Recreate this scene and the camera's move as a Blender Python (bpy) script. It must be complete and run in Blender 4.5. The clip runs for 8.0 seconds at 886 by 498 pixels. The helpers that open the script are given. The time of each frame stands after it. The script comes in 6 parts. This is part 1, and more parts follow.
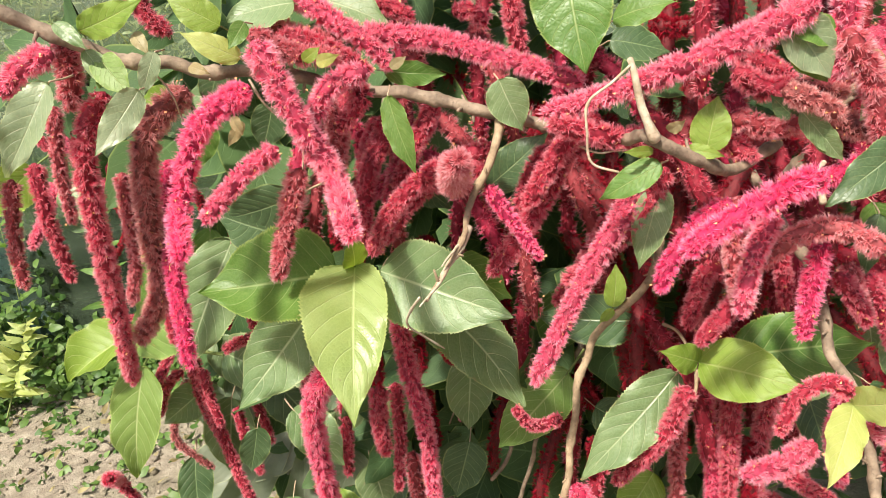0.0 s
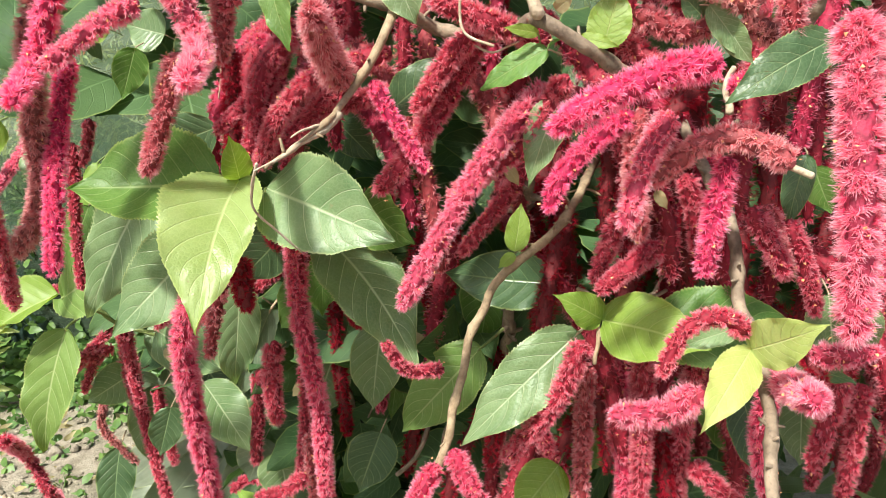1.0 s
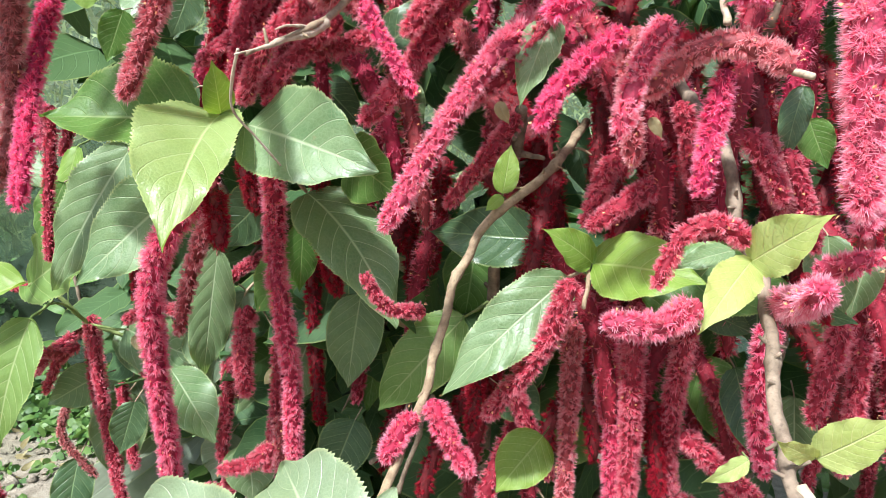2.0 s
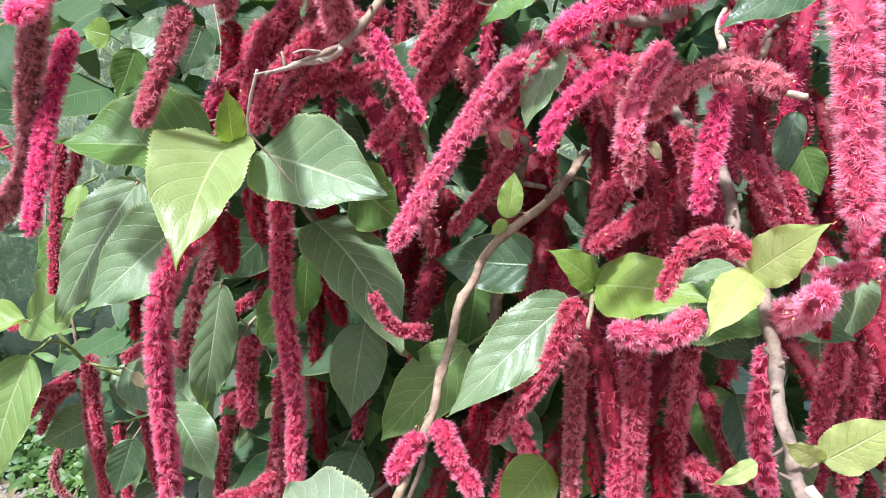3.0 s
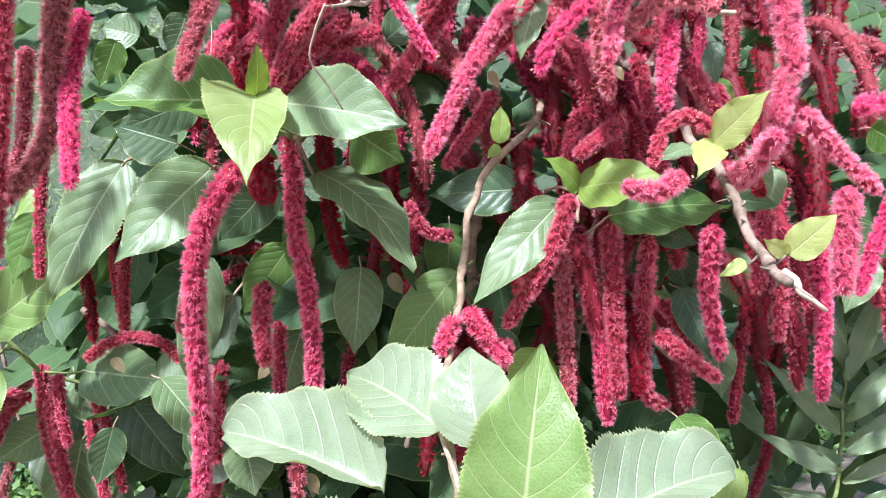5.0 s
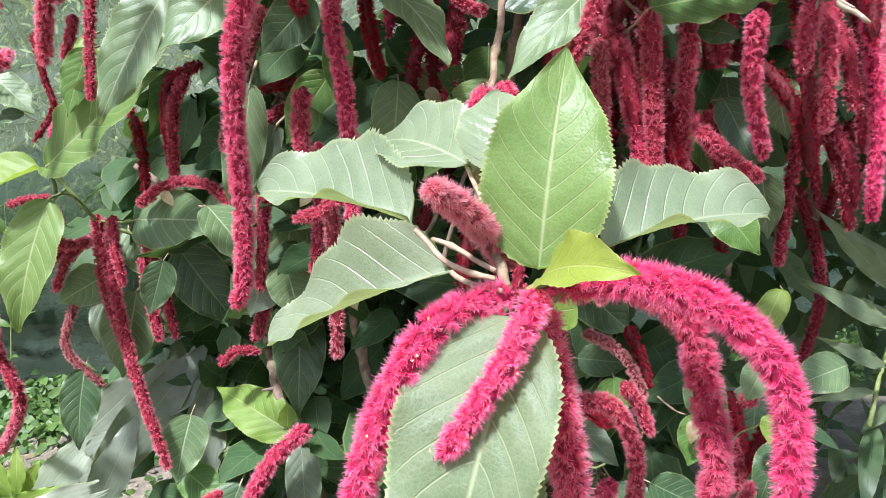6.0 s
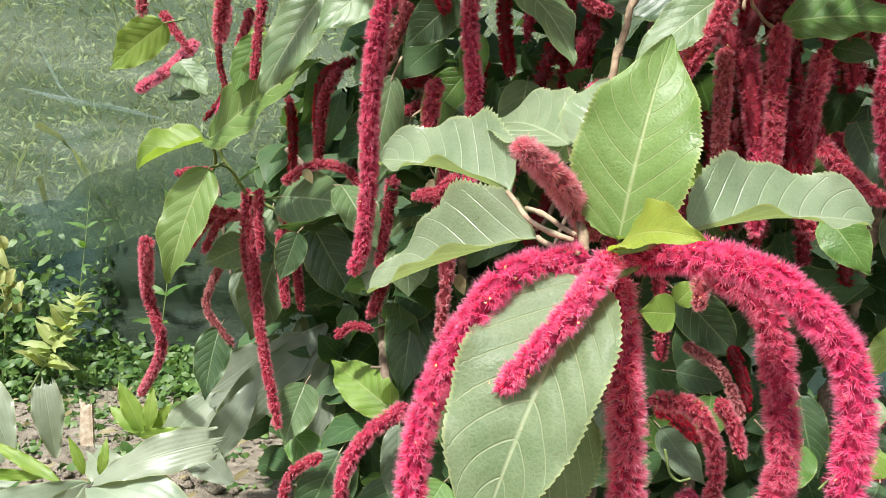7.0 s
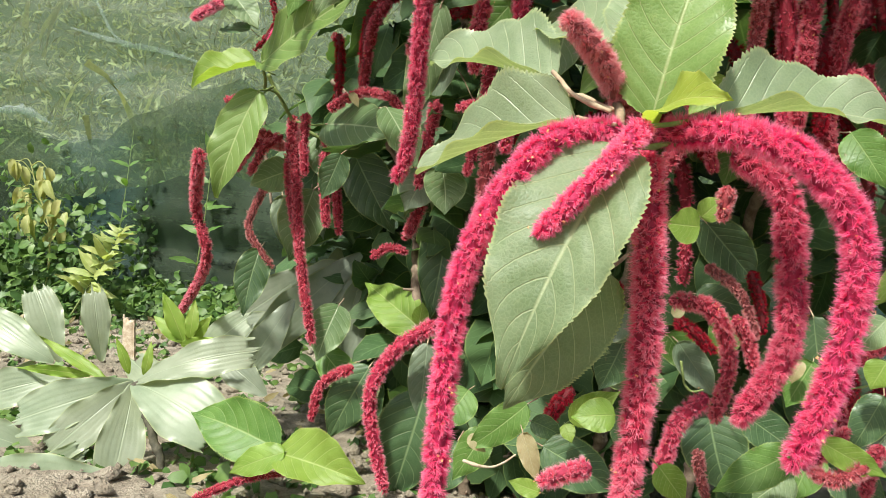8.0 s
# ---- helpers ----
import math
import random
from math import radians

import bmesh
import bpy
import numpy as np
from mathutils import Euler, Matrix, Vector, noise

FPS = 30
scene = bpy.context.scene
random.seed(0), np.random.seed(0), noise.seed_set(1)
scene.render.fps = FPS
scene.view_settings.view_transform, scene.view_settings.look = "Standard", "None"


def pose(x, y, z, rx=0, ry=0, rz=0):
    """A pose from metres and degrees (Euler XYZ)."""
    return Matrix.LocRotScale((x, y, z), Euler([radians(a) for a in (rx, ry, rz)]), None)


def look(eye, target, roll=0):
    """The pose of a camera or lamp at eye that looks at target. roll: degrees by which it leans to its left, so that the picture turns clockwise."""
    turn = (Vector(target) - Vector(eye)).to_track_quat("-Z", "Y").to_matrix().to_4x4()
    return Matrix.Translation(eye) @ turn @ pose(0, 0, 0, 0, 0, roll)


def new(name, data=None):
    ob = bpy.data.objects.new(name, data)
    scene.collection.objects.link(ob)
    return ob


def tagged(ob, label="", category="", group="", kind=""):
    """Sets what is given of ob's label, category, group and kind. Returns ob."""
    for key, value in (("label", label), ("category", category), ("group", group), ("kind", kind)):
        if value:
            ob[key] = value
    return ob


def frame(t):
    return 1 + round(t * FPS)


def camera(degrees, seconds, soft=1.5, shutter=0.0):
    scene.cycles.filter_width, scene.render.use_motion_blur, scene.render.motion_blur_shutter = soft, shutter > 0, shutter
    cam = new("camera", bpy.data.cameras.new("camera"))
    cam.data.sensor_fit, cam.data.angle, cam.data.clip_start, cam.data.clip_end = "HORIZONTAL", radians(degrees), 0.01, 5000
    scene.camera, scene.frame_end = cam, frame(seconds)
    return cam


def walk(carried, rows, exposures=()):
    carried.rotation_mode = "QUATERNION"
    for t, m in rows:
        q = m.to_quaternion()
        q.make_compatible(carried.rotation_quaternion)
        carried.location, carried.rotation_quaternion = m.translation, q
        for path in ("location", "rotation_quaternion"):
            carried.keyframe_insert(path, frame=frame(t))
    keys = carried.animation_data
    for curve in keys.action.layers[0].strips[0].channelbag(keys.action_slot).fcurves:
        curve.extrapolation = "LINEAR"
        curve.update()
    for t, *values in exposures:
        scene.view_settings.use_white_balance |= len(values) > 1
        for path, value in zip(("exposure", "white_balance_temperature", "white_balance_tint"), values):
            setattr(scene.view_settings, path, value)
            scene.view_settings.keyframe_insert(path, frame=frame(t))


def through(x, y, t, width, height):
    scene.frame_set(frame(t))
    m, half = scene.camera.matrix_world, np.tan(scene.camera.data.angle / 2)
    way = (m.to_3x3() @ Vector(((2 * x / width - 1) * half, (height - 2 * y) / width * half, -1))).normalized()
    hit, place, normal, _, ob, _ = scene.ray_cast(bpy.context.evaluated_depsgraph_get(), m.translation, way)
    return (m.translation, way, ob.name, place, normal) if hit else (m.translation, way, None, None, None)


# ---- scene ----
cam = camera(60.7, 8.0, soft=0.8)
PATH = [
    (0, (0.019, 0.003, 1.249), (-0.101, 1.88, 0.569), -7.0),
    (0.5, (0.077, 0.006, 1.183), (-0.094, 1.918, 0.624), -3.1),
    (1, (0.132, 0.034, 1.085), (-0.05, 1.97, 0.615), -1.3),
    (1.5, (0.142, 0.035, 1.022), (-0.025, 1.995, 0.661), -0.5),
    (1.7, (0.134, 0.04, 0.997), (-0.01, 2.007, 0.662), 0.8),
    (2.8, (0.126, 0.028, 0.947), (-0.008, 2.017, 0.795), 0.9),
    (3, (0.12, 0.022, 0.944), (-0.004, 2.014, 0.805), 1.0),
    (3.5, (0.095, 0.015, 0.928), (0.015, 2.009, 0.801), -0.3),
    (4, (0.056, 0.008, 0.918), (0.102, 2.003, 0.789), -1.7),
    (4.2, (0.048, 0.011, 0.909), (0.152, 2.005, 0.806), -1.9),
    (5.3, (-0.044, -0.139, 0.78), (0.217, 1.844, 0.774), -3.9),
    (5.5, (-0.044, -0.145, 0.747), (0.202, 1.84, 0.71), -3.6),
    (6, (-0.02, -0.108, 0.644), (0.079, 1.886, 0.533), -3.3),
    (6.5, (0.007, -0.103, 0.604), (-0.098, 1.893, 0.528), -0.0),
    (7, (0.016, -0.152, 0.593), (-0.245, 1.83, 0.562), 3.2),
    (7.5, (0.014, -0.207, 0.58), (-0.296, 1.768, 0.523), 4.0),
    (8, (0.016, -0.213, 0.506), (-0.305, 1.759, 0.41), 6.4),
]
walk(cam, [(t, look(eye, target, roll)) for t, eye, target, roll in PATH],
     exposures=[(0, 0.85, 6900, 8), (1.5, 1.03, 6050, 0), (3, 1.06, 5400, 17), (4.2, 1.06, 5400, 17), (5.5, 1.23, 5350, 17), (6, 0.94, 5550, 15), (7, 0.75, 6100, 7), (8, 0.70, 6400, 3)])

# ---- light: bright hazy day, soft sun from high on the left behind the camera ----
SUN_ELEV, SUN_ROT = radians(54), radians(205)
world = bpy.data.worlds.new("sky")
scene.world = world
world.use_nodes = True
wn = world.node_tree.nodes
sky = wn.new("ShaderNodeTexSky")
sky.sky_type, sky.sun_disc = "NISHITA", False
sky.sun_elevation, sky.sun_rotation = SUN_ELEV, SUN_ROT
sky.air_density, sky.dust_density, sky.ozone_density = 1.0, 4.0, 1.0
wn["Background"].inputs["Strength"].default_value = 0.104
world.node_tree.links.new(sky.outputs["Color"], wn["Background"].inputs["Color"])
sun = new("sun", bpy.data.lights.new("sun", "SUN"))
sun.data.energy, sun.data.angle, sun.data.color = 5.0, radians(4), (1.0, 0.95, 0.87)
sun.rotation_euler = (radians(90) - SUN_ELEV, 0, radians(180) - SUN_ROT)


# ---- materials ----
class Nodes:
    """Short hand for building a node material."""

    def __init__(self, name):
        self.mat = bpy.data.materials.new(name)
        self.mat.use_nodes = True
        self.tree = self.mat.node_tree
        self.bsdf = self.tree.nodes["Principled BSDF"]
        self.out = self.tree.nodes["Material Output"]

    def add(self, kind, **inputs):
        n = self.tree.nodes.new(kind)
        for key, value in inputs.items():
            self.put(n, key.replace("_", " "), value)
        return n

    def put(self, node, key, value):
        socket = node.inputs[key]
        if isinstance(value, bpy.types.NodeSocket):
            self.tree.links.new(value, socket)
        else:
            socket.default_value = value

    def math(self, op, a, b=0.0, c=0.0):
        n = self.tree.nodes.new("ShaderNodeMath")
        n.operation = op
        for i, value in enumerate((a, b, c)):
            if isinstance(value, bpy.types.NodeSocket):
                self.tree.links.new(value, n.inputs[i])
            else:
                n.inputs[i].default_value = value
        return n.outputs[0]

    def mix(self, fac, a, b, mode="MIX"):
        n = self.tree.nodes.new("ShaderNodeMixRGB")
        n.blend_type = mode
        for key, value in (("Fac", fac), ("Color1", a), ("Color2", b)):
            if isinstance(value, tuple):
                value = (*value, 1.0)
            self.put(n, key, value)
        return n.outputs[0]

    def ramp(self, fac, *stops):
        n = self.tree.nodes.new("ShaderNodeMapRange")
        self.put(n, "Value", fac)
        for key, value in zip(("From Min", "From Max", "To Min", "To Max"), stops):
            n.inputs[key].default_value = value
        return n.outputs[0]

    def noise(self, scale, detail=3.0, vector=None, rough=0.55):
        n = self.add("ShaderNodeTexNoise", Scale=scale, Detail=detail, Roughness=rough)
        if vector is not None:
            self.tree.links.new(vector, n.inputs["Vector"])
        return n.outputs["Fac"]

    def thin(self, colour, share, glow=1.25, blue=0.75):
        """Lets part of the light through, as a thin leaf or hair does."""
        tl = self.tree.nodes.new("ShaderNodeBsdfTranslucent")
        self.put(tl, "Color", self.mix(1.0, colour, (glow, glow, glow * blue), "MULTIPLY"))
        m = self.tree.nodes.new("ShaderNodeMixShader")
        m.inputs[0].default_value = share
        self.tree.links.new(self.bsdf.outputs[0], m.inputs[1])
        self.tree.links.new(tl.outputs[0], m.inputs[2])
        self.tree.links.new(m.outputs[0], self.out.inputs["Surface"])

    def bump(self, height, strength, distance):
        b = self.add("ShaderNodeBump", Strength=strength, Distance=distance, Height=height)
        self.put(self.bsdf, "Normal", b.outputs[0])


def leaf_material(name, dark, light, vein, rough=0.45, through=0.3, dust=0.0, veins=8.0, each=False, gloss=0.42):
    k = Nodes(name)
    uv = k.tree.nodes.new("ShaderNodeUVMap")
    sep = k.add("ShaderNodeSeparateXYZ", Vector=uv.outputs[0])
    u, v = sep.outputs[0], sep.outputs[1]
    side = k.math("ABSOLUTE", k.math("SUBTRACT", k.math("MULTIPLY", v, 2.0), 1.0))
    obj = k.tree.nodes.new("ShaderNodeTexCoord").outputs["Object"]
    info = k.tree.nodes.new("ShaderNodeObjectInfo")
    # side veins leave the midrib at a slant and curve forward
    bent = k.math("ADD", k.math("POWER", side, 1.25), k.math("MULTIPLY", k.noise(14.0, 2.0, obj), 0.14))
    phase = k.math("MULTIPLY", k.math("SUBTRACT", u, k.math("MULTIPLY", bent, 0.26)), veins)
    wave = k.math("ABSOLUTE", k.math("SUBTRACT", k.math("FRACT", phase), 0.5))
    lateral = k.math("MULTIPLY", k.ramp(wave, 0.010, 0.048, 1.0, 0.0), k.ramp(side, 0.80, 1.0, 1.0, 0.25))
    mid = k.ramp(side, 0.012, 0.05, 1.0, 0.0)
    # fine net between them
    net = k.tree.nodes.new("ShaderNodeTexVoronoi")
    net.feature = "DISTANCE_TO_EDGE"
    k.put(net, "Vector", obj)
    net.inputs["Scale"].default_value = 280.0
    fine = k.math("MULTIPLY", k.ramp(net.outputs["Distance"], 0.0, 0.10, 1.0, 0.0), 0.22 if veins else 0.0)
    lines = k.math("MAXIMUM", k.math("MAXIMUM", k.math("MULTIPLY", lateral, 0.85), mid), fine)
    blotch = k.noise(22.0, 4.0, obj)
    colour = k.mix(k.ramp(blotch, 0.35, 0.68, 0.0, 1.0), dark, light)
    chance = k.tree.nodes.new("ShaderNodeNewGeometry").outputs["Random Per Island"] if each else info.outputs["Random"]
    if each:
        colour = k.mix(k.ramp(chance, 0.4, 1.0, 0.0, 0.7), colour, (light[0] * 1.4, light[1] * 1.3, light[2] * 1.2))
    colour = k.mix(k.ramp(chance, 0.0, 1.0, 0.0, 0.35), colour, (dark[0] * 1.3, dark[1] * 0.9, dark[2]))
    colour = k.mix(k.math("MULTIPLY", lines, 0.72), colour, vein)
    colour = k.mix(k.ramp(side, 0.94, 1.0, 0.0, 0.75), colour, tuple(0.5 * a + 0.5 * c for a, c in zip(vein, (0.42, 0.45, 0.12))))
    grain = k.noise(900.0, 2.0, obj)
    colour = k.mix(k.ramp(grain, 0.3, 0.7, 0.0, 0.12), colour, (dark[0] * 0.5, dark[1] * 0.5, dark[2] * 0.5))
    # scars and dusty film; on silver leaves the film imitates sky sheen
    scar = k.ramp(k.noise(75.0, 4.0, obj), 0.70, 0.76, 0.0, 0.6)
    colour = k.mix(scar, colour, (0.22, 0.19, 0.09))
    if dust:
        colour = k.mix(k.ramp(k.noise(35.0, 5.0, obj), 0.35, 0.7, dust * 0.5, dust), colour, (0.42, 0.44, 0.38))
    k.put(k.bsdf, "Base Color", colour)
    k.put(k.bsdf, "Roughness", k.ramp(blotch, 0.3, 0.7, rough - 0.10, rough + 0.12))
    k.bsdf.inputs["Specular IOR Level"].default_value = gloss
    pucker = k.math("MULTIPLY", k.ramp(net.outputs["Distance"], 0.0, 0.35, 0.0, 1.0), 0.14 if veins else 0.0)
    height = k.math("ADD", k.math("MULTIPLY", k.math("MAXIMUM", lateral, mid), -0.6), k.math("ADD", pucker, k.math("MULTIPLY", k.noise(420.0, 3.0, obj), 0.25)))
    k.bump(height, 0.6, 0.0015)
    k.thin(colour, through, 1.5, 0.48)
    return k.mat


LEAF = {
    "green": leaf_material("leaf_green", (0.074, 0.170, 0.028), (0.130, 0.250, 0.050), (0.32, 0.42, 0.17), through=0.35),
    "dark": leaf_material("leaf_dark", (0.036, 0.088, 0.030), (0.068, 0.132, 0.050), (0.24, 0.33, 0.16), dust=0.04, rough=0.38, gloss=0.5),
    "bright": leaf_material("leaf_bright", (0.160, 0.270, 0.035), (0.240, 0.365, 0.065), (0.40, 0.48, 0.18), through=0.4),
    "light": leaf_material("leaf_light", (0.128, 0.235, 0.050), (0.190, 0.310, 0.085), (0.42, 0.48, 0.24), through=0.35),
    # silver: sky sheen put into the paler grey base and film
    "silver": leaf_material("leaf_silver", (0.160, 0.242, 0.112), (0.248, 0.328, 0.185), (0.45, 0.51, 0.33), rough=0.36, through=0.36, dust=0.20, gloss=0.55),
    "sage": leaf_material("leaf_sage", (0.112, 0.190, 0.072), (0.190, 0.270, 0.128), (0.42, 0.48, 0.28), rough=0.50, through=0.38, dust=0.12, gloss=0.38),
    "cream": leaf_material("leaf_cream", (0.205, 0.315, 0.088), (0.295, 0.398, 0.155), (0.46, 0.55, 0.25), rough=0.38, through=0.35),
    "pale": leaf_material("leaf_pale", (0.090, 0.172, 0.054), (0.160, 0.250, 0.094), (0.44, 0.51, 0.32), rough=0.42, dust=0.1, gloss=0.52),
    "dusty": leaf_material("leaf_dusty", (0.060, 0.115, 0.050), (0.100, 0.165, 0.078), (0.28, 0.34, 0.22), dust=0.28, gloss=0.5),
    "yellow": leaf_material("leaf_yellow", (0.330, 0.420, 0.110), (0.450, 0.530, 0.195), (0.60, 0.63, 0.32), through=0.4),
    "yellow2": leaf_material("leaf_lime", (0.270, 0.370, 0.050), (0.370, 0.460, 0.090), (0.48, 0.55, 0.20), through=0.45),
    "tan": leaf_material("leaf_tan", (0.250, 0.210, 0.100), (0.380, 0.340, 0.190), (0.42, 0.38, 0.24)),
    "palm": leaf_material("leaf_palm", (0.190, 0.255, 0.155), (0.285, 0.345, 0.235), (0.33, 0.39, 0.26), rough=0.36, dust=0.25, veins=0.0),
    "dustpalm": leaf_material("leaf_dust_palm", (0.120, 0.165, 0.105), (0.190, 0.235, 0.160), (0.24, 0.29, 0.19), rough=0.45, dust=0.3, veins=0.0),
    "lance": leaf_material("leaf_lance", (0.160, 0.280, 0.035), (0.260, 0.370, 0.070), (0.40, 0.46, 0.16), through=0.4, veins=0.0),
    "frond": leaf_material("leaf_frond", (0.300, 0.380, 0.110), (0.440, 0.500, 0.220), (0.50, 0.54, 0.30), through=0.4, veins=0.0),
    "wilted": leaf_material("leaf_wilted", (0.280, 0.320, 0.090), (0.430, 0.450, 0.180), (0.46, 0.44, 0.24), through=0.3),
    "blade": leaf_material("leaf_blade", (0.145, 0.225, 0.105), (0.220, 0.300, 0.160), (0.28, 0.36, 0.20), rough=0.36, dust=0.06, veins=0.0),
}
LEAF_LABEL = {"bright": "young bright green leaf", "yellow": "pale yellow young leaf", "yellow2": "lime green young leaf",
              "tan": "withered tan leaf", "dusty": "dust-covered dark leaf", "silver": "glossy leaf with folded edge, grey sky sheen put into its green"}


def bristle_material(name, root, tip):
    k = Nodes(name)
    uv = k.tree.nodes.new("ShaderNodeUVMap")
    sep = k.add("ShaderNodeSeparateXYZ", Vector=uv.outputs[0])
    obj = k.tree.nodes.new("ShaderNodeTexCoord").outputs["Object"]
    info = k.tree.nodes.new("ShaderNodeObjectInfo")
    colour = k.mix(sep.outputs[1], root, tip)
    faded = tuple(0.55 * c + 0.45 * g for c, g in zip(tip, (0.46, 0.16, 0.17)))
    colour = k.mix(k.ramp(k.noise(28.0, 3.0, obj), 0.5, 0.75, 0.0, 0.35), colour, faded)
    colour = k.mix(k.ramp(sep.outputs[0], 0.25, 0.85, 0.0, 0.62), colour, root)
    colour = k.mix(k.ramp(info.outputs["Random"], 0.0, 1.0, 0.0, 0.3), colour, (root[0] * 0.7, root[1], root[2]))
    k.put(k.bsdf, "Base Color", colour)
    k.bsdf.inputs["Roughness"].default_value = 0.6
    k.bsdf.inputs["Specular IOR Level"].default_value = 0.25
    k.thin(colour, 0.45, 1.2, 0.98)
    return k.mat


def core_material(name, colour):
    k = Nodes(name)
    obj = k.tree.nodes.new("ShaderNodeTexCoord").outputs["Object"]
    spots = k.noise(260.0, 3.0, obj)
    k.put(k.bsdf, "Base Color", k.mix(k.ramp(spots, 0.48, 0.68, 0.0, 1.0), colour, tuple(c * 0.55 for c in colour)))
    k.bsdf.inputs["Roughness"].default_value = 0.75
    k.bump(spots, 0.8, 0.002)
    return k.mat


CATKIN = {}
for kind, root, tip in (
    ("pink", (0.80, 0.055, 0.170), (1.0, 0.86, 0.93)),
    ("magenta", (0.84, 0.010, 0.165), (1.0, 0.62, 0.80)),
    ("crimson", (0.70, 0.008, 0.100), (1.0, 0.64, 0.77)),
    ("red", (0.56, 0.006, 0.054), (1.0, 0.58, 0.66)),
    # deep red, with the shrub's inner shade put into the colour
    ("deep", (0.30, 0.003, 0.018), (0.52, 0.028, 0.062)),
    ("dull", (0.56, 0.050, 0.080), (1.0, 0.72, 0.76)),
    ("dusk", (0.72, 0.135, 0.175), (1.0, 0.80, 0.81)),
    ("brown", (0.46, 0.085, 0.095), (1.0, 0.68, 0.66)),
):
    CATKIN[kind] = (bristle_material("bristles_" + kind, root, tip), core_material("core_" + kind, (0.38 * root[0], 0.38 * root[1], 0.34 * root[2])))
CATKIN_LABEL = {"pink": "soft pink furry catkin", "magenta": "fresh hot magenta furry catkin", "crimson": "crimson furry catkin",
                "red": "red furry hanging catkin", "deep": "dark red catkin with inner shade put into its colour", "dull": "fading dusty pink catkin",
                "dusk": "brownish pink furry catkin", "brown": "withering brown-red catkin"}
_k = Nodes("bract")
_k.put(_k.bsdf, "Base Color", _k.mix(_k.noise(300.0), (0.58, 0.22, 0.09), (0.78, 0.46, 0.22)))
_k.bsdf.inputs["Roughness"].default_value = 0.7
BRACT = _k.mat


def bark_material(name, a, b, scale=90.0):
    k = Nodes(name)
    obj = k.tree.nodes.new("ShaderNodeTexCoord").outputs["Object"]
    n1, n2 = k.noise(scale, 5.0, obj), k.noise(scale * 5, 3.0, obj)
    colour = k.mix(k.ramp(n1, 0.38, 0.64, 0.0, 1.0), a, b)
    colour = k.mix(k.ramp(n2, 0.55, 0.72, 0.0, 0.5), colour, tuple(c * 0.4 for c in a))
    k.put(k.bsdf, "Base Color", colour)
    k.bsdf.inputs["Roughness"].default_value = 0.8
    k.bump(k.math("ADD", n1, k.math("MULTIPLY", n2, 0.5)), 0.7, 0.002)
    return k.mat


BARK = {
    "bark": bark_material("bark", (0.115, 0.080, 0.055), (0.26, 0.195, 0.14), 60.0),
    "stem": bark_material("stem", (0.19, 0.13, 0.078), (0.33, 0.245, 0.155)),
    "dry": bark_material("dry_wood", (0.31, 0.23, 0.155), (0.50, 0.42, 0.32)),
    "green": bark_material("green_stem", (0.14, 0.19, 0.05), (0.24, 0.29, 0.10)),
    "dark": bark_material("dark_stem", (0.045, 0.042, 0.028), (0.10, 0.09, 0.06)),
    "red": bark_material("red_stem", (0.30, 0.20, 0.13), (0.42, 0.33, 0.22)),
}


def soil_material():
    k = Nodes("soil")
    obj = k.tree.nodes.new("ShaderNodeTexCoord").outputs["Object"]
    n1, n2, n3 = k.noise(3.0, 5.0, obj), k.noise(28.0, 6.0, obj), k.noise(240.0, 4.0, obj)
    colour = k.mix(k.ramp(n2, 0.35, 0.65, 0.0, 1.0), (0.25, 0.205, 0.155), (0.43, 0.37, 0.29))
    colour = k.mix(k.ramp(n1, 0.45, 0.65, 0.0, 0.6), colour, (0.20, 0.19, 0.12))
    colour = k.mix(k.ramp(n3, 0.5, 0.72, 0.0, 0.7), colour, (0.14, 0.11, 0.075))
    k.put(k.bsdf, "Base Color", colour)
    k.bsdf.inputs["Roughness"].default_value = 0.95
    k.bump(k.math("ADD", n2, k.math("MULTIPLY", n3, 0.6)), 1.0, 0.02)
    return k.mat


def netting_material(name, pale, clear_most, clear_least):
    """Dusty grey-green plastic sheet: part see-through, streaked along its folds."""
    k = Nodes(name)
    obj = k.tree.nodes.new("ShaderNodeTexCoord").outputs["Object"]
    stretch = k.add("ShaderNodeMapping", Vector=obj)
    stretch.inputs["Scale"].default_value = (0.7, 1.0, 5.0)
    streak, speck = k.noise(2.2, 7.0, stretch.outputs[0], 0.65), k.noise(45.0, 4.0, obj)
    colour = k.mix(k.ramp(streak, 0.35, 0.65, 0.0, 1.0), pale[0], pale[1])
    # bluish patches put the plastic's reflected highlights into its base colour
    colour = k.mix(k.ramp(k.noise(1.3, 5.0, obj), 0.52, 0.66, 0.0, 0.8), colour, pale[2])
    colour = k.mix(k.ramp(speck, 0.5, 0.7, 0.0, 0.4), colour, tuple(0.5 * c for c in pale[0]))
    k.put(k.bsdf, "Base Color", colour)
    k.bsdf.inputs["Roughness"].default_value = 0.55
    k.bsdf.inputs["Specular IOR Level"].default_value = 0.2
    k.thin(colour, 0.4)
    clear = k.tree.nodes.new("ShaderNodeBsdfTransparent")
    clear.inputs[0].default_value = (0.86, 0.93, 0.88, 1.0)
    m = k.tree.nodes.new("ShaderNodeMixShader")
    k.put(m, "Fac", k.ramp(streak, 0.3, 0.7, clear_most, clear_least))
    k.tree.links.new(k.out.inputs["Surface"].links[0].from_socket, m.inputs[1])
    k.tree.links.new(clear.outputs[0], m.inputs[2])
    k.tree.links.new(m.outputs[0], k.out.inputs["Surface"])
    return k.mat


